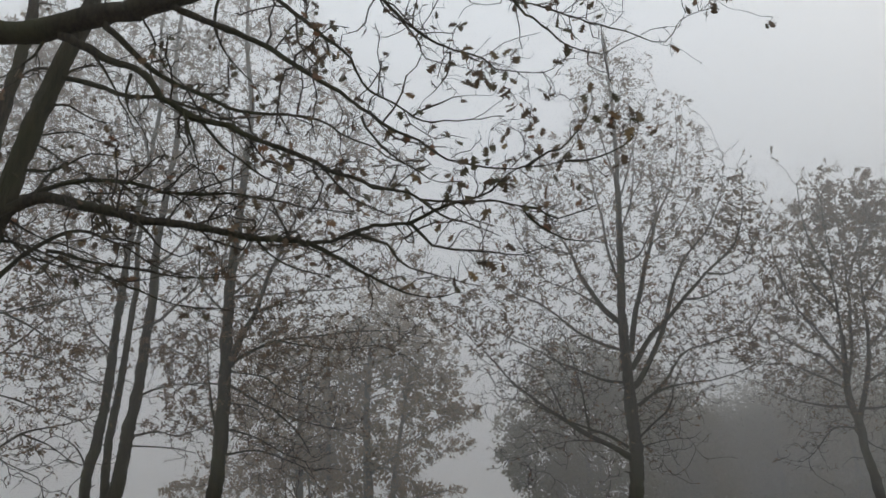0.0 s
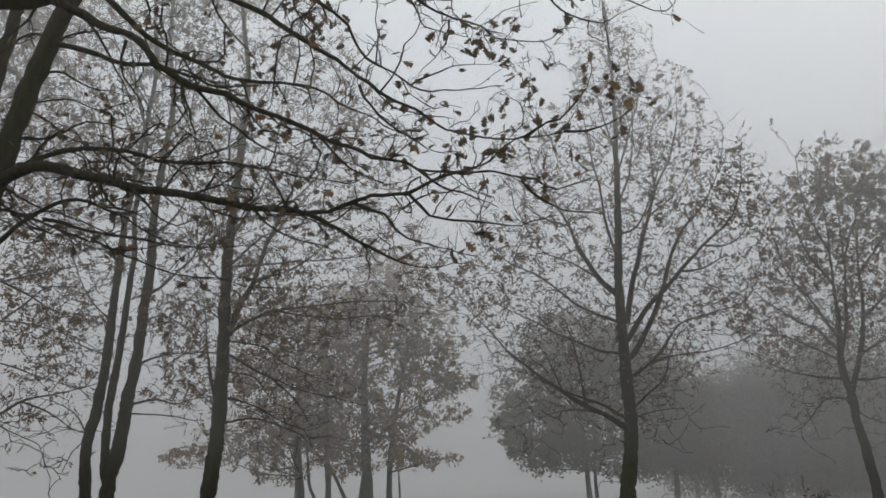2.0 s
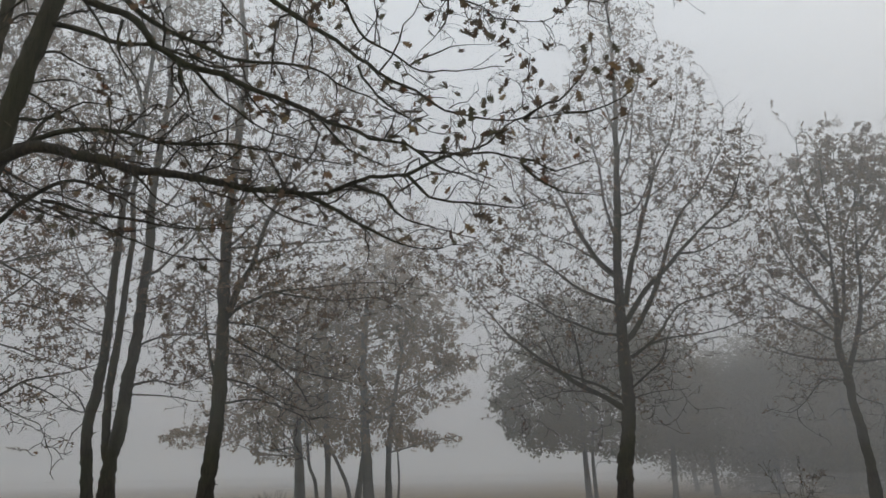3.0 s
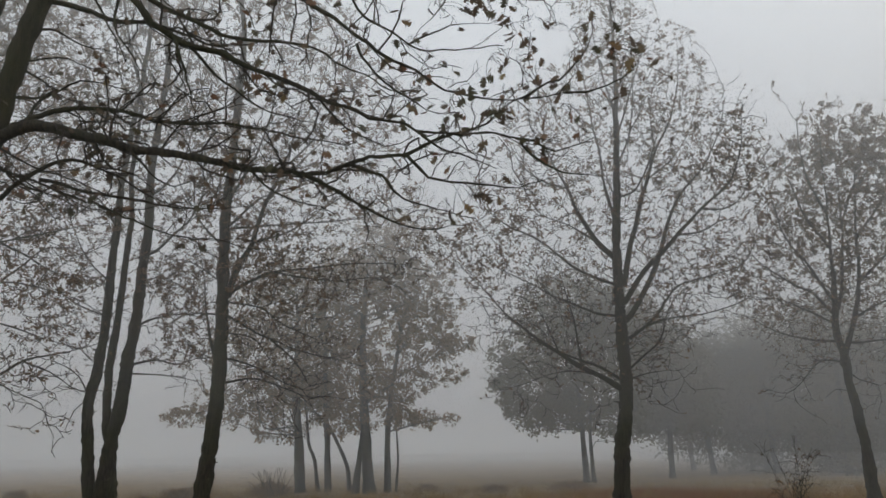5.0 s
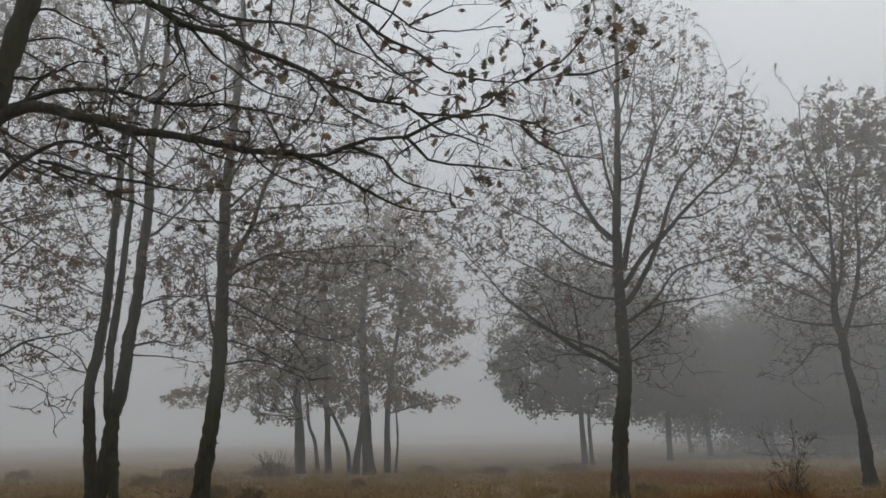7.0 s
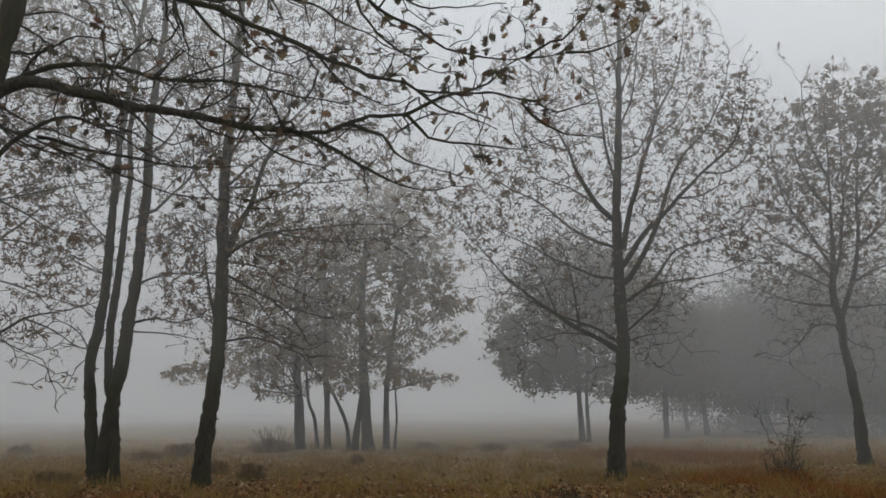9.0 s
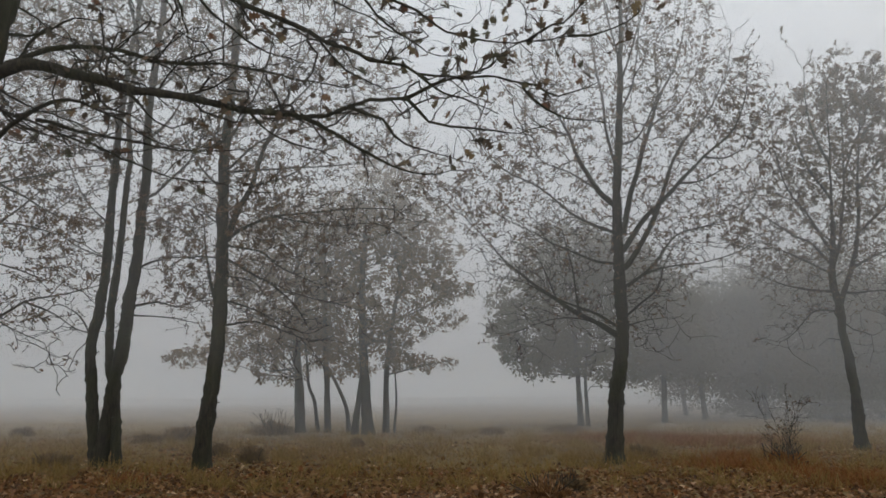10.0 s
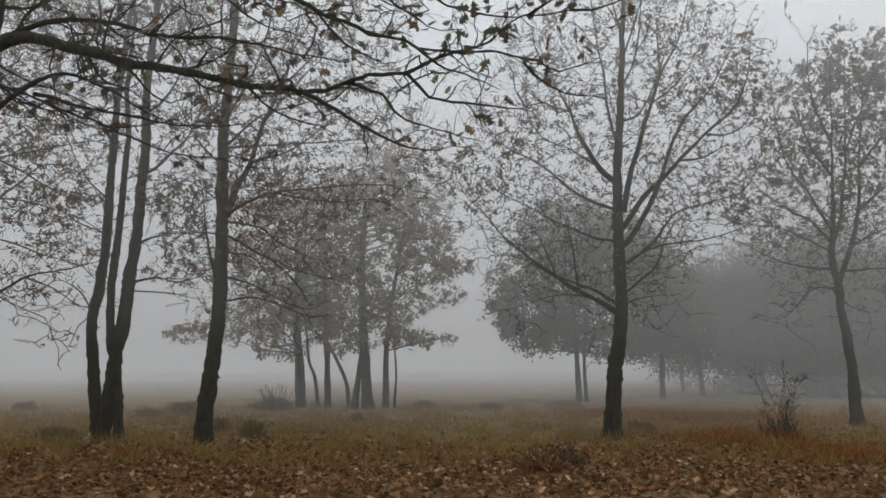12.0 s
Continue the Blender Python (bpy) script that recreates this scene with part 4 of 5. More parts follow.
slim_oak.limb(0.037, 0.009, (0.07, 0.00, 7.22), (0.17, 0.00, 7.20), (0.78, -0.02, 7.79), (1.34, -0.04, 8.07), (2.34, -0.07, 8.36), (3.20, -0.10, 8.65))
slim_oak.limb(0.041, 0.009, (0.08, 0.00, 8.02), (0.18, 0.00, 8.03), (0.68, -0.17, 8.81), (1.04, -0.35, 9.66), (1.32, -0.59, 10.82), (1.46, -0.80, 11.85))
slim_oak.limb(0.032, 0.009, (0.11, 0.00, 8.72), (0.19, 0.00, 8.73), (-0.30, -0.22, 9.58), (-0.59, -0.47, 10.59), (-0.74, -0.71, 11.60))
slim_oak.limb(0.037, 0.009, (0.08, 0.00, 6.56), (0.11, 0.00, 6.60), (-0.40, -0.19, 7.14), (-0.82, -0.38, 7.83), (-1.09, -0.58, 8.50))
slim_oak.limb(0.032, 0.009, (0.17, 0.00, 7.20), (0.16, 0.00, 7.12), (1.10, -0.05, 7.17), (2.11, -0.10, 7.21), (3.24, -0.15, 7.28), (4.23, -0.20, 7.49))
slim_oak.limb(0.028, 0.009, (0.32, 0.01, 4.89), (-0.30, 0.02, 4.97), (-0.85, 0.02, 4.91), (-1.23, 0.02, 4.64))
slim_oak.limb(0.032, 0.009, (0.62, 0.52, 6.90), (1.55, 0.57, 7.21), (2.39, 0.62, 7.83), (3.12, 0.66, 8.32))
slim_oak.limb(0.032, 0.009, (0.82, 0.91, 8.12), (1.41, 1.46, 9.32), (2.09, 1.97, 10.41), (2.66, 2.39, 11.33))
slim_oak.limb(0.032, 0.009, (1.14, 1.27, 9.24), (1.98, 1.64, 10.43), (2.53, 2.02, 11.88), (2.88, 2.33, 13.20))
slim_oak.limb(0.028, 0.009, (1.33, 1.62, 10.43), (1.91, 1.78, 11.77), (2.24, 1.96, 13.38), (2.44, 2.09, 14.65))
slim_oak.limb(0.028, 0.009, (0.18, 0.00, 11.16), (0.59, 0.51, 12.51), (0.78, 1.07, 14.16), (0.73, 1.64, 15.96))
slim_oak.limb(0.028, 0.009, (0.18, 0.00, 11.16), (-0.31, -0.35, 12.16), (-0.51, -0.68, 13.14), (-0.55, -0.96, 13.98))
slim_oak.limb(0.023, 0.009, (0.12, 0.00, 5.78), (0.09, 0.00, 5.74), (-0.45, -0.23, 6.11), (-0.82, -0.37, 6.22), (-1.17, -0.50, 6.05))
slim_oak.limb(0.023, 0.009, (0.18, 0.00, 4.50), (0.36, 0.00, 4.47), (0.96, 0.07, 4.34), (1.38, 0.14, 3.80), (1.65, 0.17, 3.67))
slim_oak.stubs(18, 0.5, 5.0, 0.19, (-0.02, 0.00, -0.08), (0.10, 0.00, 1.73), (0.20, 0.00, 3.47), (0.08, 0.00, 6.56))
slim_oak.ramify((
    (-0.27, 0, 13.46, 1.93, 1.54, 2.48, 1.0), (1.99, 0, 13.02, 1.43, 1.15, 2.25, 1.0), (3.33, 0, 10.15, 1.66, 1.33, 1.51, 1.0), (-1.11, 0, 10.77, 1.38, 1.1, 1.55, 0.8),
    (1.02, 0, 8.74, 2.06, 1.65, 1.27, 1.0), (3.67, 0, 8.05, 1.74, 1.39, 0.93, 0.9), (5.24, 0, 6.81, 0.99, 0.79, 0.88, 1.0), (-0.98, 0, 5.65, 1.1, 0.88, 1.12, 0.9),
    (1.32, 0, 6.31, 1.68, 1.34, 1.15, 0.9), (2.87, 0, 5.99, 2.08, 1.66, 0.71, 0.6), (1.57, 0, 4.64, 1.21, 0.97, 0.81, 0.45), (-0.13, 0, 15.63, 2.51, 2.01, 2.06, 1.0),
    (-0.33, 0, 7.53, 1.43, 1.15, 1.06, 1.0),
    (1.38, 0, 3.47, 0.79, 0.63, 0.38, 0.25), (-0.56, 0, 4.42, 0.67, 0.54, 0.66, 0.7), (0.74, 0, 4.93, 1.09, 0.87, 0.82, 0.7),
    (1.02, 0, 6.61, 1.41, 1.13, 0.88, 0.8), (1.98, 0, 7.18, 1.57, 1.25, 0.75, 0.7), (2.68, 0, 11.55, 1.24, 0.99, 1.42, 1.0),
    (0.79, 0, 6.04, 0.97, 0.78, 0.85, 1.2), (1.79, 0, 5.45, 1.24, 0.99, 0.69, 0.8), (0.16, 0, 10.23, 1.66, 1.33, 1.35, 1.2)), 420, 3500, 7.4, spurs=600)
slim_oak.finish()

clearing_oak = Tree("clearing_oak_tree", (4.23, 17.92, 0), 9, "tall oak with fanned branches and sparse brown leaves", LEAF_CROWN, -2, leaf=0.118, leafy=1.0,
                    twig=0.0110)
clearing_oak.stem(0.214, 0.029, (-0.00, 0.00, -0.09), (0.05, 0.00, 0.50), (0.16, 0.00, 1.74), (0.30, 0.00, 2.44), (0.37, 0.00, 3.01), (0.38, 0.00, 3.87), (0.38, 0.00, 4.75), (0.39, 0.00, 5.64), (0.43, 0.00, 6.86), (0.55, 0.00, 8.17), (0.63, 0.00, 9.32), (0.72, 0.00, 10.68), (0.81, 0.00, 12.10), (0.84, 0.00, 13.64), (0.85, 0.00, 15.69), flare=0.5)
clearing_oak.limb(0.088, 0.009, (0.37, 0.00, 3.09), (0.21, 0.00, 3.12), (-0.13, 0.12, 3.38), (-0.65, 0.29, 3.69), (-1.17, 0.47, 4.08), (-1.85, 0.71, 4.64), (-2.41, 0.91, 5.15), (-2.98, 1.14, 5.83), (-3.66, 1.42, 6.72))
clearing_oak.limb(0.044, 0.009, (0.37, 0.00, 3.40), (0.20, 0.00, 3.39), (-0.29, -0.09, 3.67), (-0.86, -0.18, 3.84), (-1.71, -0.33, 4.19), (-2.27, -0.43, 4.46), (-2.84, -0.53, 4.53))
clearing_oak.limb(0.034, 0.009, (-0.65, 0.29, 3.69), (-0.73, 0.38, 4.73), (-0.87, 0.43, 5.49), (-1.04, 0.49, 6.27))
clearing_oak.limb(0.044, 0.009, (0.39, 0.00, 4.91), (0.25, 0.00, 4.94), (-0.15, 0.09, 5.03), (-0.69, 0.22, 5.29), (-1.26, 0.34, 5.55), (-1.81, 0.48, 5.90), (-2.39, 0.61, 6.25), (-2.90, 0.74, 6.60))
clearing_oak.limb(0.044, 0.009, (0.35, 0.00, 5.75), (-0.22, 0.10, 6.01), (-0.78, 0.21, 6.35), (-1.47, 0.36, 7.03), (-2.34, 0.53, 7.58), (-2.94, 0.65, 8.12), (-3.39, 0.79, 8.93))
clearing_oak.limb(0.082, 0.009, (0.38, 0.00, 6.44), (0.01, 0.20, 6.96), (-0.34, 0.45, 7.77), (-0.62, 0.72, 8.71), (-0.86, 0.92, 9.39), (-1.18, 1.21, 10.40), (-1.35, 1.45, 11.35))
clearing_oak.limb(0.044, 0.009, (0.48, 0.00, 7.37), (0.32, 0.31, 8.62), (0.30, 0.62, 9.94), (0.23, 0.91, 11.15), (0.17, 1.29, 12.86), (0.14, 1.59, 14.24))
clearing_oak.limb(0.088, 0.009, (0.40, 0.00, 5.75), (0.53, 0.00, 5.75), (0.83, 0.27, 6.66), (1.27, 0.63, 7.89), (1.70, 0.95, 9.02), (2.11, 1.23, 10.00), (2.77, 1.58, 11.27), (3.32, 1.98, 12.82), (3.59, 2.38, 14.50))
clearing_oak.limb(0.082, 0.009, (0.39, 0.00, 5.32), (0.50, 0.00, 5.30), (0.99, -0.36, 6.03), (1.32, -0.56, 6.35), (1.78, -0.85, 6.85), (2.29, -1.21, 7.40), (2.91, -1.62, 7.98), (3.13, -2.00, 8.72), (3.10, -2.38, 9.44))
clearing_oak.limb(0.082, 0.009, (0.39, 0.00, 4.83), (0.57, 0.00, 4.86), (1.02, -0.04, 5.51), (1.46, -0.09, 6.40), (1.76, -0.13, 7.31), (2.13, -0.17, 8.08), (2.81, -0.23, 8.86), (3.36, -0.28, 9.82), (3.65, -0.33, 10.81))
clearing_oak.limb(0.039, 0.009, (0.38, 0.00, 4.35), (0.49, 0.00, 4.35), (1.10, -0.01, 4.70), (1.84, -0.01, 4.88), (2.57, -0.03, 4.97), (3.32, -0.04, 5.19), (4.02, -0.04, 5.54))
clearing_oak.limb(0.039, 0.009, (0.57, -0.00, 4.35), (1.18, -0.29, 4.86), (1.71, -0.62, 5.52), (2.35, -0.89, 5.73), (3.10, -1.20, 5.93), (3.40, -1.43, 6.36))
clearing_oak.limb(0.039, 0.009, (0.37, 0.00, 3.56), (0.46, 0.00, 3.57), (0.83, -0.20, 3.89), (1.22, -0.44, 4.28), (1.34, -0.67, 4.79), (1.60, -0.92, 5.31))
clearing_oak.limb(0.034, 0.009, (0.55, 0.00, 8.17), (0.61, 0.00, 8.17), (1.02, 0.10, 8.36), (1.41, 0.25, 8.91), (1.92, 0.52, 10.04), (2.35, 0.79, 11.24))
clearing_oak.limb(0.024, 0.009, (0.37, 0.00, 3.32), (0.43, 0.00, 3.33), (1.05, 0.21, 3.51), (1.61, 0.40, 3.60))
clearing_oak.limb(0.029, 0.009, (2.29, -1.21, 7.40), (2.90, -1.09, 7.43), (3.43, -0.98, 7.77), (3.86, -0.84, 8.44))
clearing_oak.limb(0.034, 0.009, (0.65, 0.00, 9.82), (1.01, -0.17, 10.93), (1.39, -0.36, 12.05), (1.76, -0.55, 13.19))
clearing_oak.limb(0.029, 0.009, (0.69, 0.00, 10.68), (0.48, 0.20, 12.04), (0.37, 0.40, 13.45), (0.42, 0.57, 14.74))
clearing_oak.limb(0.029, 0.009, (0.59, 0.00, 8.98), (1.02, -0.19, 10.06), (1.15, -0.41, 11.32), (1.13, -0.65, 12.77))
clearing_oak.limb(0.034, 0.009, (1.78, -0.85, 6.85), (2.40, -0.76, 6.94), (3.06, -0.64, 7.28), (3.51, -0.56, 7.22))
clearing_oak.limb(0.029, 0.009, (0.01, 0.20, 6.96), (-0.74, 0.05, 7.40), (-1.50, -0.09, 7.68), (-1.93, -0.22, 8.28))
clearing_oak.limb(0.029, 0.009, (-0.62, 0.72, 8.71), (-1.30, 0.89, 9.03), (-1.89, 1.06, 9.64), (-2.17, 1.23, 10.43))
clearing_oak.limb(0.024, 0.009, (0.15, 0.02, 3.17), (0.20, 0.02, 3.23), (-0.51, 0.32, 3.55), (-1.19, 0.58, 3.59), (-2.04, 0.91, 3.34))
clearing_oak.limb(0.024, 0.009, (-1.17, 0.47, 4.08), (-1.51, 0.86, 5.13), (-1.90, 1.10, 5.65), (-2.35, 1.27, 5.85))
clearing_oak.limb(0.029, 0.009, (1.70, 0.95, 9.02), (2.61, 1.26, 9.84), (3.34, 1.58, 10.89), (3.85, 1.94, 12.21))
clearing_oak.limb(0.024, 0.009, (0.82, 0.00, 12.52), (0.84, 0.00, 12.46), (1.23, 0.35, 13.80), (1.57, 0.66, 14.98))
clearing_oak.limb(0.024, 0.009, (2.11, 1.23, 10.00), (2.15, 1.44, 11.39), (2.52, 1.66, 12.86))
clearing_oak.stubs(8, 1.0, 6.0, 0.20, (0.16, 0.00, 1.74), (0.38, 0.00, 3.87), (0.43, 0.00, 6.86))
clearing_oak.ramify((
    (1.01, 0, 13.64, 1.34, 1.07, 1.98, 0.8), (0.61, 0, 10.64, 2.22, 1.78, 2.13, 0.8), (2.96, 0, 9.37, 1.63, 1.3, 1.7, 1.3), (4.04, 0, 8.84, 0.92, 0.74, 1.83, 1.2),
    (-1.61, 0, 9.64, 1.33, 1.06, 2.23, 0.7), (-2.52, 0, 7.37, 1.27, 1.02, 1.26, 1.0), (-3.3, 0, 6.46, 0.88, 0.71, 1.06, 1.2), (2.47, 0, 6.63, 1.62, 1.29, 1.07, 0.8),
    (0.36, 0, 7.62, 2.55, 2.04, 1.59, 0.45), (2.64, 0, 12.05, 0.73, 0.59, 1.68, 1.1), (-1.15, 0, 5.81, 1.88, 1.51, 0.89, 0.3), (1.56, 0, 5.46, 1.72, 1.38, 0.73, 0.25),
    (3.42, 0, 6.16, 1.02, 0.82, 0.9, 1.2), (-1.23, 0, 4.8, 1.7, 1.36, 0.71, 0.12), (1.3, 0, 4.6, 1.13, 0.9, 0.7, 0.15),
    (-1.77, 0, 5.24, 1.29, 1.03, 0.72, 0.12), (-0.73, 0, 4.09, 0.98, 0.78, 0.62, 0.08), (-1.27, 0, 6.11, 1.46, 1.17, 0.75, 0.2), (1.09, 0, 4.05, 0.84, 0.67, 0.55, 0.1),
    (1.75, 0, 4.74, 1.13, 0.91, 0.57, 0.15)), 420, 3500, 4.6, spurs=1500)
clearing_oak.finish()

edge_oak = Tree("edge_oak_tree", (12.69, 22.0, 0), 11, "oak with a bent trunk and dense russet top", LEAF_CROWN, -2, leaf=0.128, leafy=1.0, twig=0.0110)
edge_oak.stem(0.184, 0.079, (-0.01, 0.00, -0.02), (-0.02, 0.00, 0.92), (-0.04, 0.00, 1.94), (-0.13, 0.00, 2.98), (-0.20, 0.00, 3.68), (-0.18, 0.00, 4.21), (-0.32, 0.00, 5.06), (-0.25, 0.00, 5.78), (-0.09, 0.00, 7.06), flare=0.3, bare=1.0)
edge_oak.limb(0.072, 0.013, (-0.31, 0.00, 4.89), (-0.39, -0.20, 5.57), (-0.40, -0.51, 6.58), (-0.53, -0.82, 7.59), (-0.63, -1.15, 8.59), (-0.78, -1.59, 9.93), (-0.92, -1.97, 10.99))
edge_oak.limb(0.100, 0.013, (-0.19, 0.00, 4.07), (-0.29, 0.00, 4.10), (-0.04, -0.00, 4.70), (0.41, -0.00, 5.77), (0.73, -0.00, 7.05), (0.84, -0.00, 8.19), (1.05, -0.01, 9.75), (1.33, -0.01, 11.58))
edge_oak.limb(0.060, 0.013, (-0.24, 0.00, 5.60), (0.15, 0.07, 6.52), (0.33, 0.14, 7.47), (0.63, 0.27, 9.06), (0.83, 0.39, 10.72), (1.14, 0.52, 12.46))
edge_oak.limb(0.048, 0.013, (-0.24, 0.00, 5.60), (-1.02, -0.34, 6.26), (-1.81, -0.60, 6.57), (-2.78, -0.96, 7.04), (-3.34, -1.22, 7.51))
edge_oak.limb(0.048, 0.013, (-0.36, -0.31, 5.90), (-1.24, -0.69, 7.09), (-1.96, -0.98, 7.92), (-2.38, -1.33, 9.10), (-2.56, -1.59, 9.94))
edge_oak.limb(0.048, 0.013, (-0.27, 0.00, 4.80), (-1.23, 0.37, 4.95), (-1.95, 0.66, 5.28), (-2.67, 0.96, 5.81))
edge_oak.limb(0.042, 0.013, (-0.36, -0.12, 5.31), (-0.31, -0.12, 5.31), (-1.34, -0.44, 5.70), (-2.30, -0.73, 6.01), (-3.10, -0.96, 5.98))
edge_oak.limb(0.030, 0.013, (-0.26, -0.00, 4.15), (-0.34, -0.00, 4.18), (-1.10, -0.18, 4.17), (-1.84, -0.42, 3.56), (-2.18, -0.53, 3.30))
edge_oak.limb(0.024, 0.013, (-0.21, 0.00, 4.01), (0.22, 0.17, 3.67), (0.92, 0.37, 3.48))
edge_oak.limb(0.054, 0.013, (0.33, -0.00, 5.58), (0.38, -0.00, 5.59), (1.12, 0.07, 5.96), (2.14, 0.17, 6.32), (3.00, 0.24, 6.70))
edge_oak.limb(0.054, 0.013, (0.63, -0.00, 6.68), (1.25, -0.09, 7.21), (2.25, -0.23, 8.10), (3.04, -0.34, 8.81))
edge_oak.limb(0.042, 0.013, (-0.07, -0.00, 4.74), (1.04, 0.01, 4.83), (2.12, 0.02, 4.86))
edge_oak.limb(0.048, 0.013, (-0.53, -0.82, 7.59), (-1.01, -0.69, 8.57), (-1.31, -0.55, 9.77), (-1.33, -0.41, 11.02))
edge_oak.limb(0.048, 0.013, (0.84, -0.00, 8.19), (1.52, -0.21, 9.07), (2.14, -0.48, 10.34), (2.41, -0.70, 11.45))
edge_oak.limb(0.042, 0.013, (-0.63, -1.15, 8.59), (-1.23, -1.46, 9.61), (-1.48, -1.75, 10.62), (-1.57, -1.99, 11.38))
edge_oak.limb(0.042, 0.013, (1.05, -0.01, 9.75), (1.94, 0.26, 10.86), (2.55, 0.55, 12.24))
edge_oak.limb(0.036, 0.013, (-0.40, -0.40, 6.20), (-0.34, -0.40, 6.24), (-0.91, -0.29, 6.82), (-1.27, -0.18, 7.59), (-1.90, -0.09, 8.01))
edge_oak.limb(0.042, 0.013, (0.54, 0.23, 8.66), (1.21, 0.24, 10.05), (1.86, 0.26, 11.48), (2.15, 0.27, 12.55))
edge_oak.ramify((
    (0.91, 0, 11.34, 1.81, 1.45, 1.65, 2.2), (-0.72, 0, 10.04, 1.31, 1.05, 1.6, 1.4), (2.29, 0, 10.0, 1.69, 1.35, 2.2, 2.0), (-1.5, 0, 7.9, 1.19, 0.95, 1.33, 1.1),
    (1.66, 0, 7.1, 1.81, 1.45, 1.68, 1.0), (-2.28, 0, 6.23, 1.08, 0.86, 0.91, 0.9), (0.21, 0, 8.26, 1.66, 1.32, 1.73, 0.9), (-0.13, 0, 6.2, 1.97, 1.58, 1.1, 0.35),
    (3.19, 0, 8.42, 1.11, 0.89, 2.32, 1.2),
    (-1.24, 0, 4.78, 1.41, 1.13, 0.88, 0.12), (0.9, 0, 4.93, 1.06, 0.85, 0.89, 0.12), (-1.67, 0, 5.49, 1.42, 1.14, 0.72, 0.3)), 300, 2400, 7.8, spurs=700)
edge_oak.finish()

left_oak = Tree("left_oak_tree", (-11.08, 15.0, 0), 13, "oak with long spreading boughs and brown leaves", LEAF_CROWN, -2, leaf=0.100, leafy=1.0, twig=0.0110)
left_oak.stem(0.200, 0.060, (0, 0, -0.1), (-0.14, 0.00, 2.25), (-0.34, 0.00, 4.11), (-0.66, 0.00, 6.38), (-0.98, 0.00, 8.70), (-1.34, -0.00, 10.91), (-1.69, 0.00, 13.13), flare=0.4)
left_oak.limb(0.068, 0.009, (-0.21, 0.00, 2.93), (-0.16, 0.00, 2.93), (0.73, 0.30, 3.06), (1.48, 0.56, 3.41), (1.85, 0.69, 3.70), (2.26, 0.82, 3.81), (2.89, 1.02, 4.00), (3.22, 1.12, 4.12))
left_oak.limb(0.033, 0.009, (-0.40, 0.00, 4.52), (-0.43, 0.00, 4.60), (0.66, 0.35, 4.66), (1.30, 0.56, 4.52), (1.85, 0.74, 4.33), (2.42, 0.92, 4.15), (2.93, 1.07, 3.98))
left_oak.limb(0.037, 0.009, (-0.46, 0.00, 4.94), (-0.48, 0.00, 4.85), (0.56, 0.32, 5.41), (1.20, 0.48, 5.44), (1.87, 0.66, 5.40), (2.69, 0.88, 5.12), (3.23, 1.03, 4.85))
left_oak.limb(0.041, 0.009, (-0.52, 0.00, 5.35), (0.81, -0.24, 6.03), (1.60, -0.38, 6.11), (2.26, -0.49, 6.20), (3.17, -0.65, 6.32), (4.14, -0.81, 6.38))
left_oak.limb(0.024, 0.009, (-0.29, 0.00, 3.60), (-0.24, 0.00, 3.64), (1.37, -0.42, 3.44), (2.28, -0.69, 3.07), (3.02, -0.92, 2.77), (3.32, -1.01, 2.66))
left_oak.limb(0.037, 0.009, (-0.69, 0.00, 6.59), (-0.71, 0.00, 6.64), (0.09, 0.46, 7.61), (0.87, 0.80, 8.02), (1.45, 1.07, 8.56), (1.95, 1.31, 9.12))
left_oak.limb(0.037, 0.009, (-0.83, 0.00, 7.65), (-0.86, -0.00, 7.72), (-0.08, 0.13, 9.04), (0.66, 0.22, 9.81), (1.36, 0.29, 10.28), (1.93, 0.36, 10.78))
left_oak.limb(0.033, 0.009, (-1.11, 0.00, 9.50), (-1.12, -0.00, 9.42), (-0.01, -0.56, 10.41), (0.92, -0.94, 10.89), (1.85, -1.26, 11.09), (2.61, -1.59, 11.44))
left_oak.limb(0.028, 0.009, (1.60, -0.38, 6.11), (2.02, -0.20, 5.90), (2.56, 0.03, 5.57), (3.20, 0.25, 5.49))
left_oak.limb(0.028, 0.009, (1.20, 0.48, 5.44), (1.51, 0.70, 5.89), (1.84, 0.93, 6.35), (2.37, 1.18, 6.42))
left_oak.limb(0.024, 0.009, (1.85, 0.69, 3.70), (2.57, 0.58, 3.42), (3.17, 0.47, 3.05))
left_oak.ramify((
    (1.91, 0, 6.14, 1.0, 0.8, 0.78, 1.1), (2.35, 0, 5.13, 1.22, 0.98, 0.62, 1.1), (2.21, 0, 7.2, 1.15, 0.92, 0.68, 1.0), (1.22, 0, 8.33, 1.05, 0.84, 1.0, 1.0),
    (2.65, 0, 4.16, 0.95, 0.76, 0.47, 0.8), (1.06, 0, 9.81, 0.95, 0.76, 1.07, 1.0), (2.22, 0, 3.36, 0.7, 0.56, 0.45, 0.5), (0.61, 0, 11.39, 0.84, 0.67, 1.31, 0.9),
    (1.82, 0, 10.88, 1.25, 1.0, 1.28, 1.3), (0.7, 0, 13.07, 1.16, 0.93, 1.4, 1.2), (2.36, 0, 9.32, 1.07, 0.86, 0.9, 1.2)), 320, 1500, 5.4, spurs=200)
left_oak.finish()


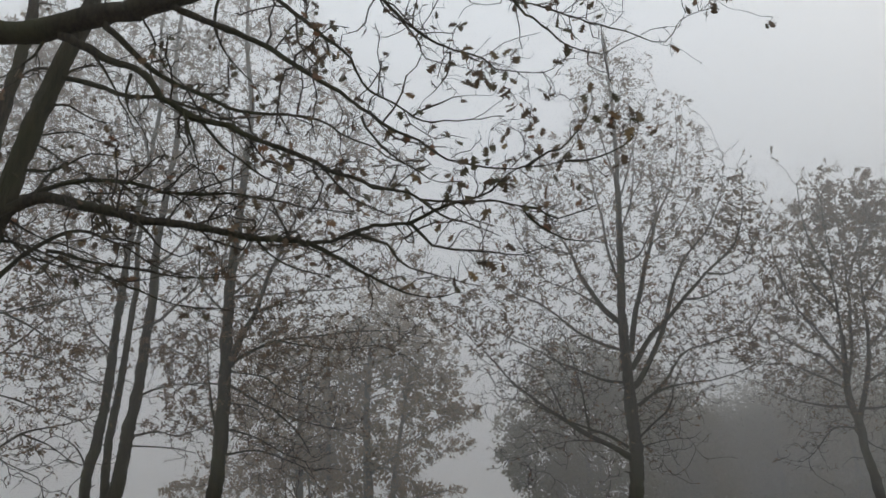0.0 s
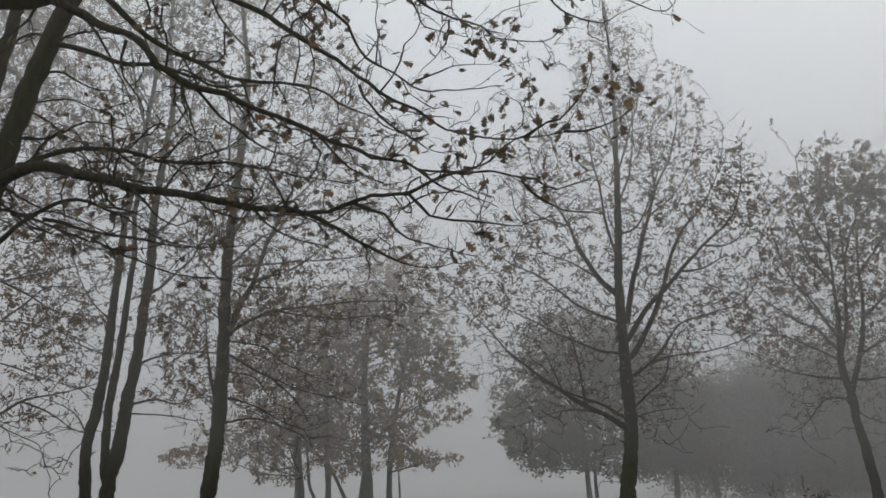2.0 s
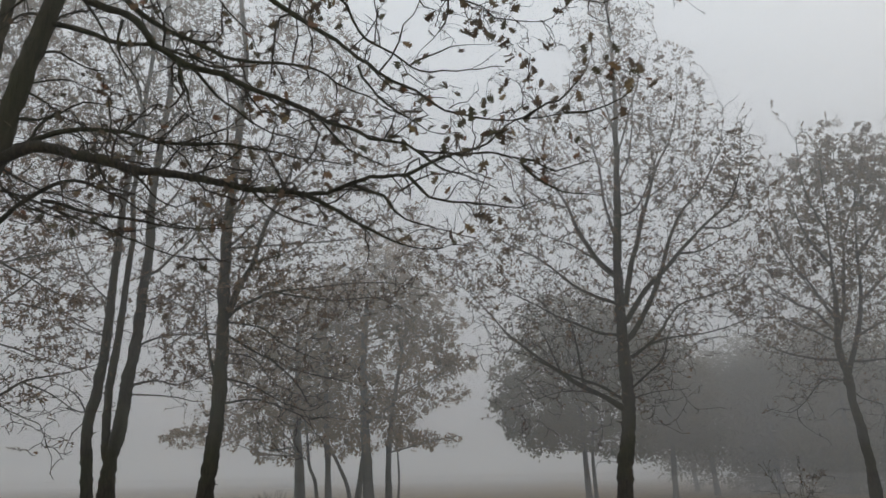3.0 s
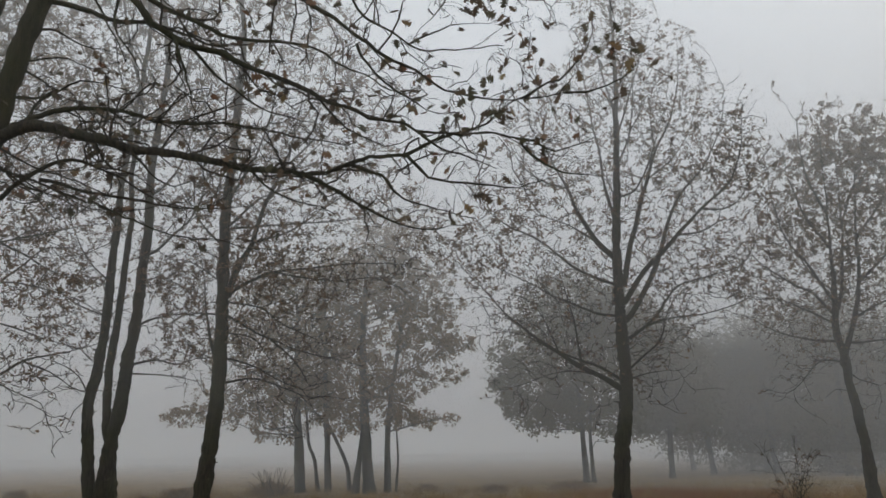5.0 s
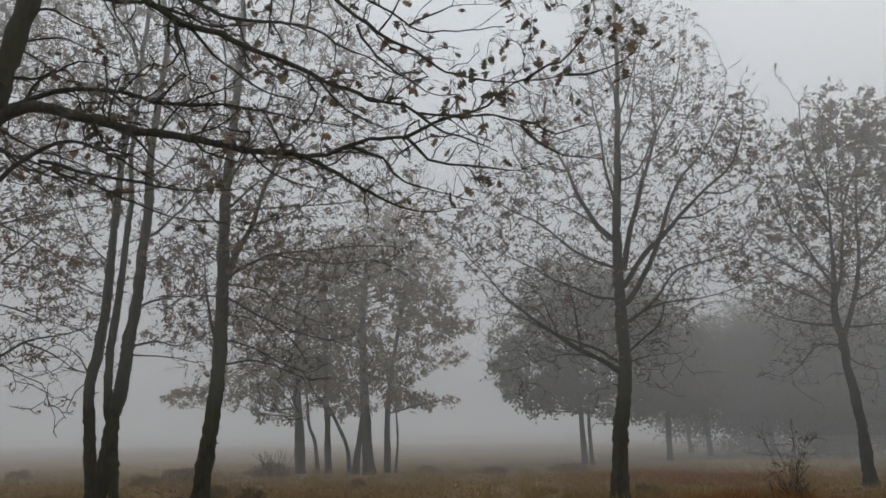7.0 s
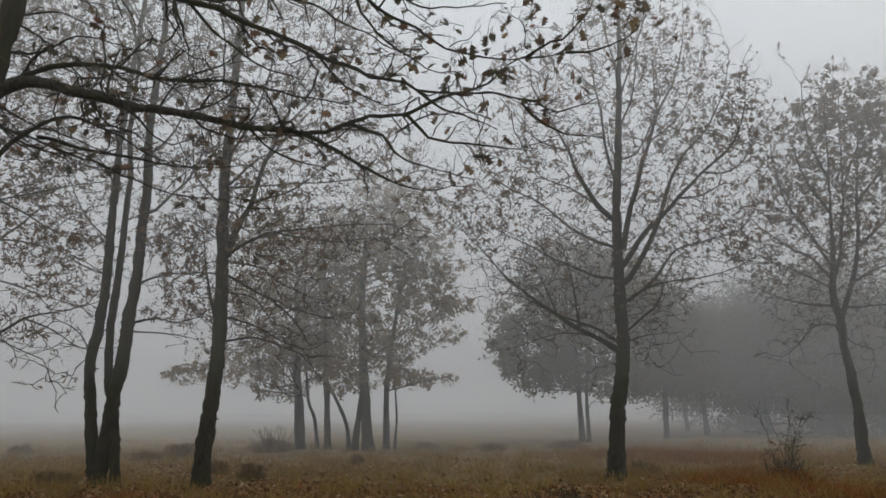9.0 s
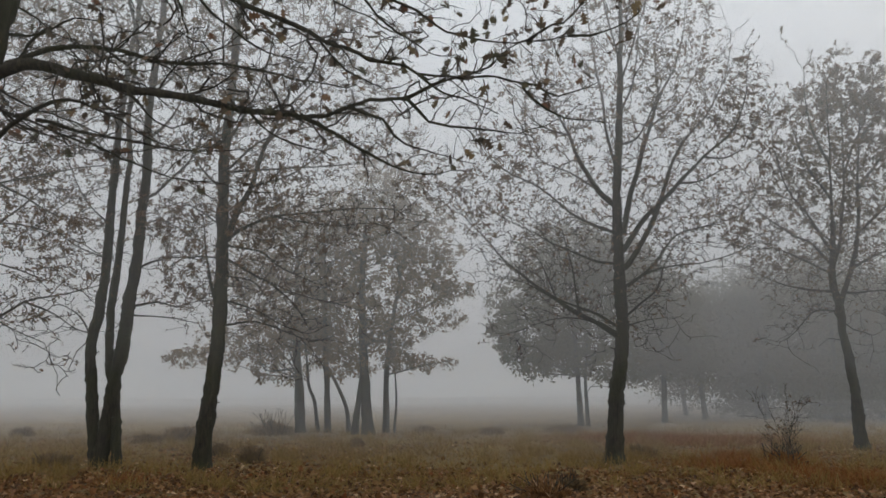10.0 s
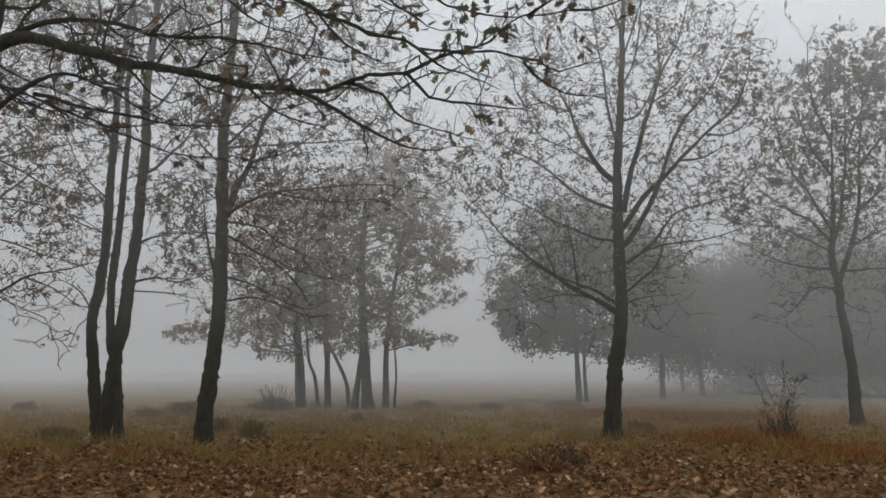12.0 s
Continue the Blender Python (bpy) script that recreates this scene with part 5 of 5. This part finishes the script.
# ---- far trees ----
def far_oak(base, seed, label, stems, lobes, limbs, boughs, twigs, leaves, name="far_oak_tree", leaf=0.150, mat=None, loose=0.06, main=0):
    """A tree in the fog: stems, limbs out into the lobes of its crown, fine wood and leaves."""
    t = Tree(name, base, seed, label, mat or LEAF_FAR, -1, leaf=leaf, twig=0.010, step=0.4)
    t.loose = loose
    for r0, r1, *points in stems:
        t.wood("trunk", r0, r1, points, 0.3, 10)
    t.fill(stems[main][2:], [lobe[:6] for lobe in lobes], limbs, 0.05, 0.016)
    t.ramify(lobes, boughs, twigs, leaves, longest=3.0)
    return t.finish()


GROVE = "grove oak fading into the fog with dense foliage"
far_oak((-6.41, 33.63, 0), 31, GROVE, [(0.25, 0.08, (0, 0, -0.1), (-0.15, 0, 2.0), (-0.35, 0, 4.2), (-0.5, 0, 8.5))],
        ((-1.83, 0, 4.24, 2.14, 1.71, 1.6, 1), (-5.26, 0, 3.44, 1.6, 1.28, 0.58, 0.8), (-3.71, 0, 4.24, 1.6, 1.28, 1.34, 0.9), (-0.56, 0, 5.85, 2.43, 1.94, 2.17, 1),
         (-2.75, 0, 6.67, 2.17, 1.73, 1.64, 0.9), (-0.11, 0, 8.61, 2.19, 1.75, 2.24, 0.9), (-0.98, 0, 2.91, 1.33, 1.06, 0.79, 0.8),
         (-2.57, 0, 8.61, 1.91, 1.53, 1.68, 0.9), (-1.54, 0, 10.3, 1.65, 1.32, 1.42, 0.8)), 22, 180, 1000, 15.5)
far_oak((-5.63, 33.63, 0), 32, "thin bent oak sapling within the grove", [(0.10, 0.04, (0, 0, -0.1), (-0.2, 0, 1.4), (-0.5, 0, 2.2), (-0.7, 0, 4.0))],
        ((-0.9, 0, 4.6, 1.0, 1.0, 1.0, 1.0),), 5, 20, 90, 12.0)
far_oak((-5.10, 33.10, 0), 33, GROVE, [(0.16, 0.05, (0, 0, -0.1), (-0.1, 0, 2.2), (-0.25, 0, 4.5), (-0.4, 0, 9.0))],
        ((-0.19, 0, 6.59, 2.13, 1.71, 2.43, 1), (0.27, 0, 9.61, 2.44, 1.95, 1.95, 0.9), (-0.65, 0, 4.2, 1.58, 1.26, 1.32, 0.8)), 14, 100, 560, 13.5)
far_oak((-4.26, 34.17, 0), 34, "curved slender oak within the grove", [(0.11, 0.04, (0, 0, -0.1), (-0.15, 0, 1.1), (-0.6, 0, 2.1), (-1.15, 0, 3.2), (-1.4, 0, 4.6))],
        ((-1.4, 0.3, 4.6, 1.0, 1.0, 1.0, 1.0),), 5, 20, 90, 12.0)
far_oak((-3.15, 32.08, 0), 35, "forked grove oak, pale in the fog", [(0.26, 0.08, (0, 0, -0.1), (-0.2, 0, 2.2), (-0.4, 0, 6.0), (-0.3, 0, 10.0)),
        (0.17, 0.10, (-0.62, 0, -0.1), (-0.5, 0, 1.1), (-0.28, 0, 2.8))],
        ((0.09, 0, 6.44, 2.59, 2.07, 2.62, 1.1), (0.04, 0, 9.63, 2.63, 2.1, 2.16, 1), (-0.37, 0, 3.86, 2.04, 1.63, 1.27, 1), (0.8, 0, 11.54, 1.86, 1.49, 1.38, 0.9),
         (-1.37, 0, 3.1, 1.02, 0.81, 0.76, 0.9)), 22, 160, 860, 13.0)
far_oak((-2.49, 33.61, 0), 36, GROVE, [(0.16, 0.05, (0, 0, -0.1), (0, 0, 3.0), (0.3, 0, 5.5), (0.8, 0, 8.5))],
        ((1.86, 0, 7.09, 1.9, 1.52, 1.51, 1.0), (1.44, 0, 9.31, 2.06, 1.65, 1.83, 1.0), (2.68, 0, 5.18, 1.21, 0.97, 0.59, 0.9), (1.34, 0, 3.17, 2.0, 1.6, 0.45, 1.3),
         (3.08, 0, 6.67, 1.08, 0.87, 0.82, 0.9), (0.39, 0, 4.77, 1.61, 1.29, 1.08, 0.8), (2.81, 0, 8.19, 0.96, 0.77, 0.84, 0.8)), 18, 130, 700, 13.0)
far_oak((-2.12, 33.61, 0), 37, "thin crooked sapling beside the grove oaks", [(0.07, 0.03, (0, 0, -0.1), (0.08, 0, 1.5), (-0.03, 0, 3.2))],
        ((0.2, 0, 3.6, 0.7, 0.7, 0.6, 1.0),), 4, 10, 30, 8.0)
far_oak((7.71, 39.97, 0), 38, "broad oak with a dense crown in thick fog", [(0.17, 0.07, (0, 0, -0.1), (-0.05, 0, 2.5), (-0.2, 0, 6.0), (-0.3, 0, 9.5)),
        (0.12, 0.05, (0.42, 0, -0.1), (0.36, 0, 2.4), (0.6, 0, 5.0))],
        ((-2.83, 0, 6.66, 2.25, 1.8, 2.43, 1), (-0.5, 0, 9.28, 2.93, 2.34, 2.65, 1), (0.68, 0, 6.02, 2.89, 2.31, 2.57, 1), (-1.94, 0, 3.79, 2.38, 1.91, 1.26, 1.0),
         (-3.82, 0, 5.38, 1.28, 1.02, 1.6, 0.9), (2.09, 0, 8.95, 2.6, 2.08, 2.31, 1), (1.86, 0, 3.47, 1.9, 1.52, 1.42, 0.8)), 24, 240, 1200, 24.0, leaf=0.21, mat=LEAF_WOOD, loose=0.14)
far_oak((13.9, 45.0, 0), 39, "dim oak behind the others in thick fog", [(0.18, 0.06, (0, 0, -0.1), (0.1, 0, 3.0), (0, 0, 8.0))],
        ((0.23, 0, 6.22, 3.07, 2.46, 2.89, 1), (1.53, 0, 3.71, 2.15, 1.72, 1.42, 0.8), (-0.75, 0, 8.4, 2.55, 2.04, 2.21, 1), (-1.34, 0, 3.71, 1.79, 1.43, 1.42, 0.8)), 18, 160, 800, 21.0, leaf=0.21, mat=LEAF_WOOD, loose=0.25)
wood_rng = random.Random(8)
for k, (wx, wy) in enumerate(((19.0, 52.0), (23.0, 51.0), (25.6, 46.5), (30.2, 46.0), (21.0, 62.0), (25.0, 57.0), (28.6, 53.0), (32.2, 53.0), (34.6, 49.0), (38.5, 52.0), (43.0, 57.0), (28.0, 64.0), (34.5, 62.0), (41.0, 65.0), (48.0, 66.0))):
    w = wood_rng.uniform(0.86, 1.10)
    low = wood_rng.uniform(2.6, 4.2)
    sway = wood_rng.uniform(-0.5, 0.5)
    under = wood_rng.uniform(0.5, 0.9) if wx > 25 else 0.12
    far_oak((wx, wy, 0), 50 + k, "ghostly woodland oak almost lost in fog", [(0.2, 0.07, (0, 0, -0.1), (sway * 0.5, 0, 3.0), (sway, 0, 9.5 * w))],
            ((0, 0, 6.6 * w, 3.6, 3.0, 3.0, 1.0), (0.6, 0, 9.2 * w, 2.8, 2.4, 2.0, 0.7), (-1.4, 0, 8.4 * w, 2.6, 2.4, 2.2, 0.7),
             (-0.8, 0, low, 3.4, 2.4, 1.9, 0.8), (1.6, 0, low + 1.0, 2.4, 2.4, 1.9, 0.8), (sway, 0, 1.9, 2.8, 2.0, 1.7, under)),
            14, 120, 480, 26.0, name="woodland_oak_tree", leaf=0.25, mat=LEAF_WOOD, loose=0.40)

for k, (wx, wy) in enumerate(((24.5, 45.0), (28.0, 44.0), (31.0, 45.5), (34.0, 46.0), (27.0, 51.0), (31.5, 50.0), (36.0, 52.0), (22.5, 54.0))):
    tall = wood_rng.uniform(2.6, 4.2)
    far_oak((wx, wy, 0), 80 + k, "dim oak sapling under the foggy woodland", [(0.06, 0.02, (0, 0, -0.1), (0.1, 0, tall * 0.5), (0.2, 0, tall))],
            ((0.1, 0, tall * 0.62, 1.9, 1.5, tall * 0.45, 1.0), (0.7, 0, tall * 0.35, 1.6, 1.3, tall * 0.36, 1.0), (-0.9, 0, tall * 0.3, 1.5, 1.3, tall * 0.32, 1.0)),
            6, 50, 170, 12.0, name="woodland_sapling", leaf=0.16, mat=LEAF_WOOD, loose=0.2)

# ---- thin shrub with a few dead leaves ----
shrub = Tree("shrub", (8.12, 17.32, 0), 71, "thin leafless shrub with a few dead leaves", LEAF_CROWN, 1, leaf=0.06, leafy=0.6, twig=0.0038, step=0.1,
             reach=0.38, levels=2, per_metre=(6.0, 5.0), spur=0.12, crook=0.45)
tagged(shrub.root, category="shrub", group="low bushes in the clearing")
for k in range(13):
    a, lean, tall = k * 2.4, 0.08 + 0.05 * (k % 5), 1.80 - 0.16 * (k * 5 % 9)
    shrub.limb(0.0055, 0.0028, (0.16 * math.cos(a), 0.12 * math.sin(a), -0.05), (0.12 * math.cos(a) + lean * 0.7 * math.cos(a * 1.3), lean * math.sin(a), tall * 0.5),
               (lean * 2.1 * math.cos(a * 1.3) + 0.02, lean * 2 * math.sin(a), tall))
shrub.finish(1.6)

# ---- single fallen leaves close to the path ----
loose_rng = np.random.default_rng(90)
kinds = []
for k in range(6):
    V, Q = scatter(leaf_shape(1), np.zeros((1, 3)), np.array([[1.0, 0, 0]]), np.array([0.135]), loose_rng, np.array([0, 0, 1.0]))
    kinds.append(mesh_of("leaf", V, [Q], LITTER, False))
for k in range(300):
    x, y = loose_rng.uniform(-3.2, 3.2), loose_rng.uniform(8.6, 10.4)
    leaf = new("leaf", kinds[k % 6])
    leaf.parent = ground
    leaf.matrix_local = pose(x, y, float(lie(x, y)) + 0.035, loose_rng.normal() * 14, loose_rng.normal() * 14, loose_rng.uniform(0, 360))
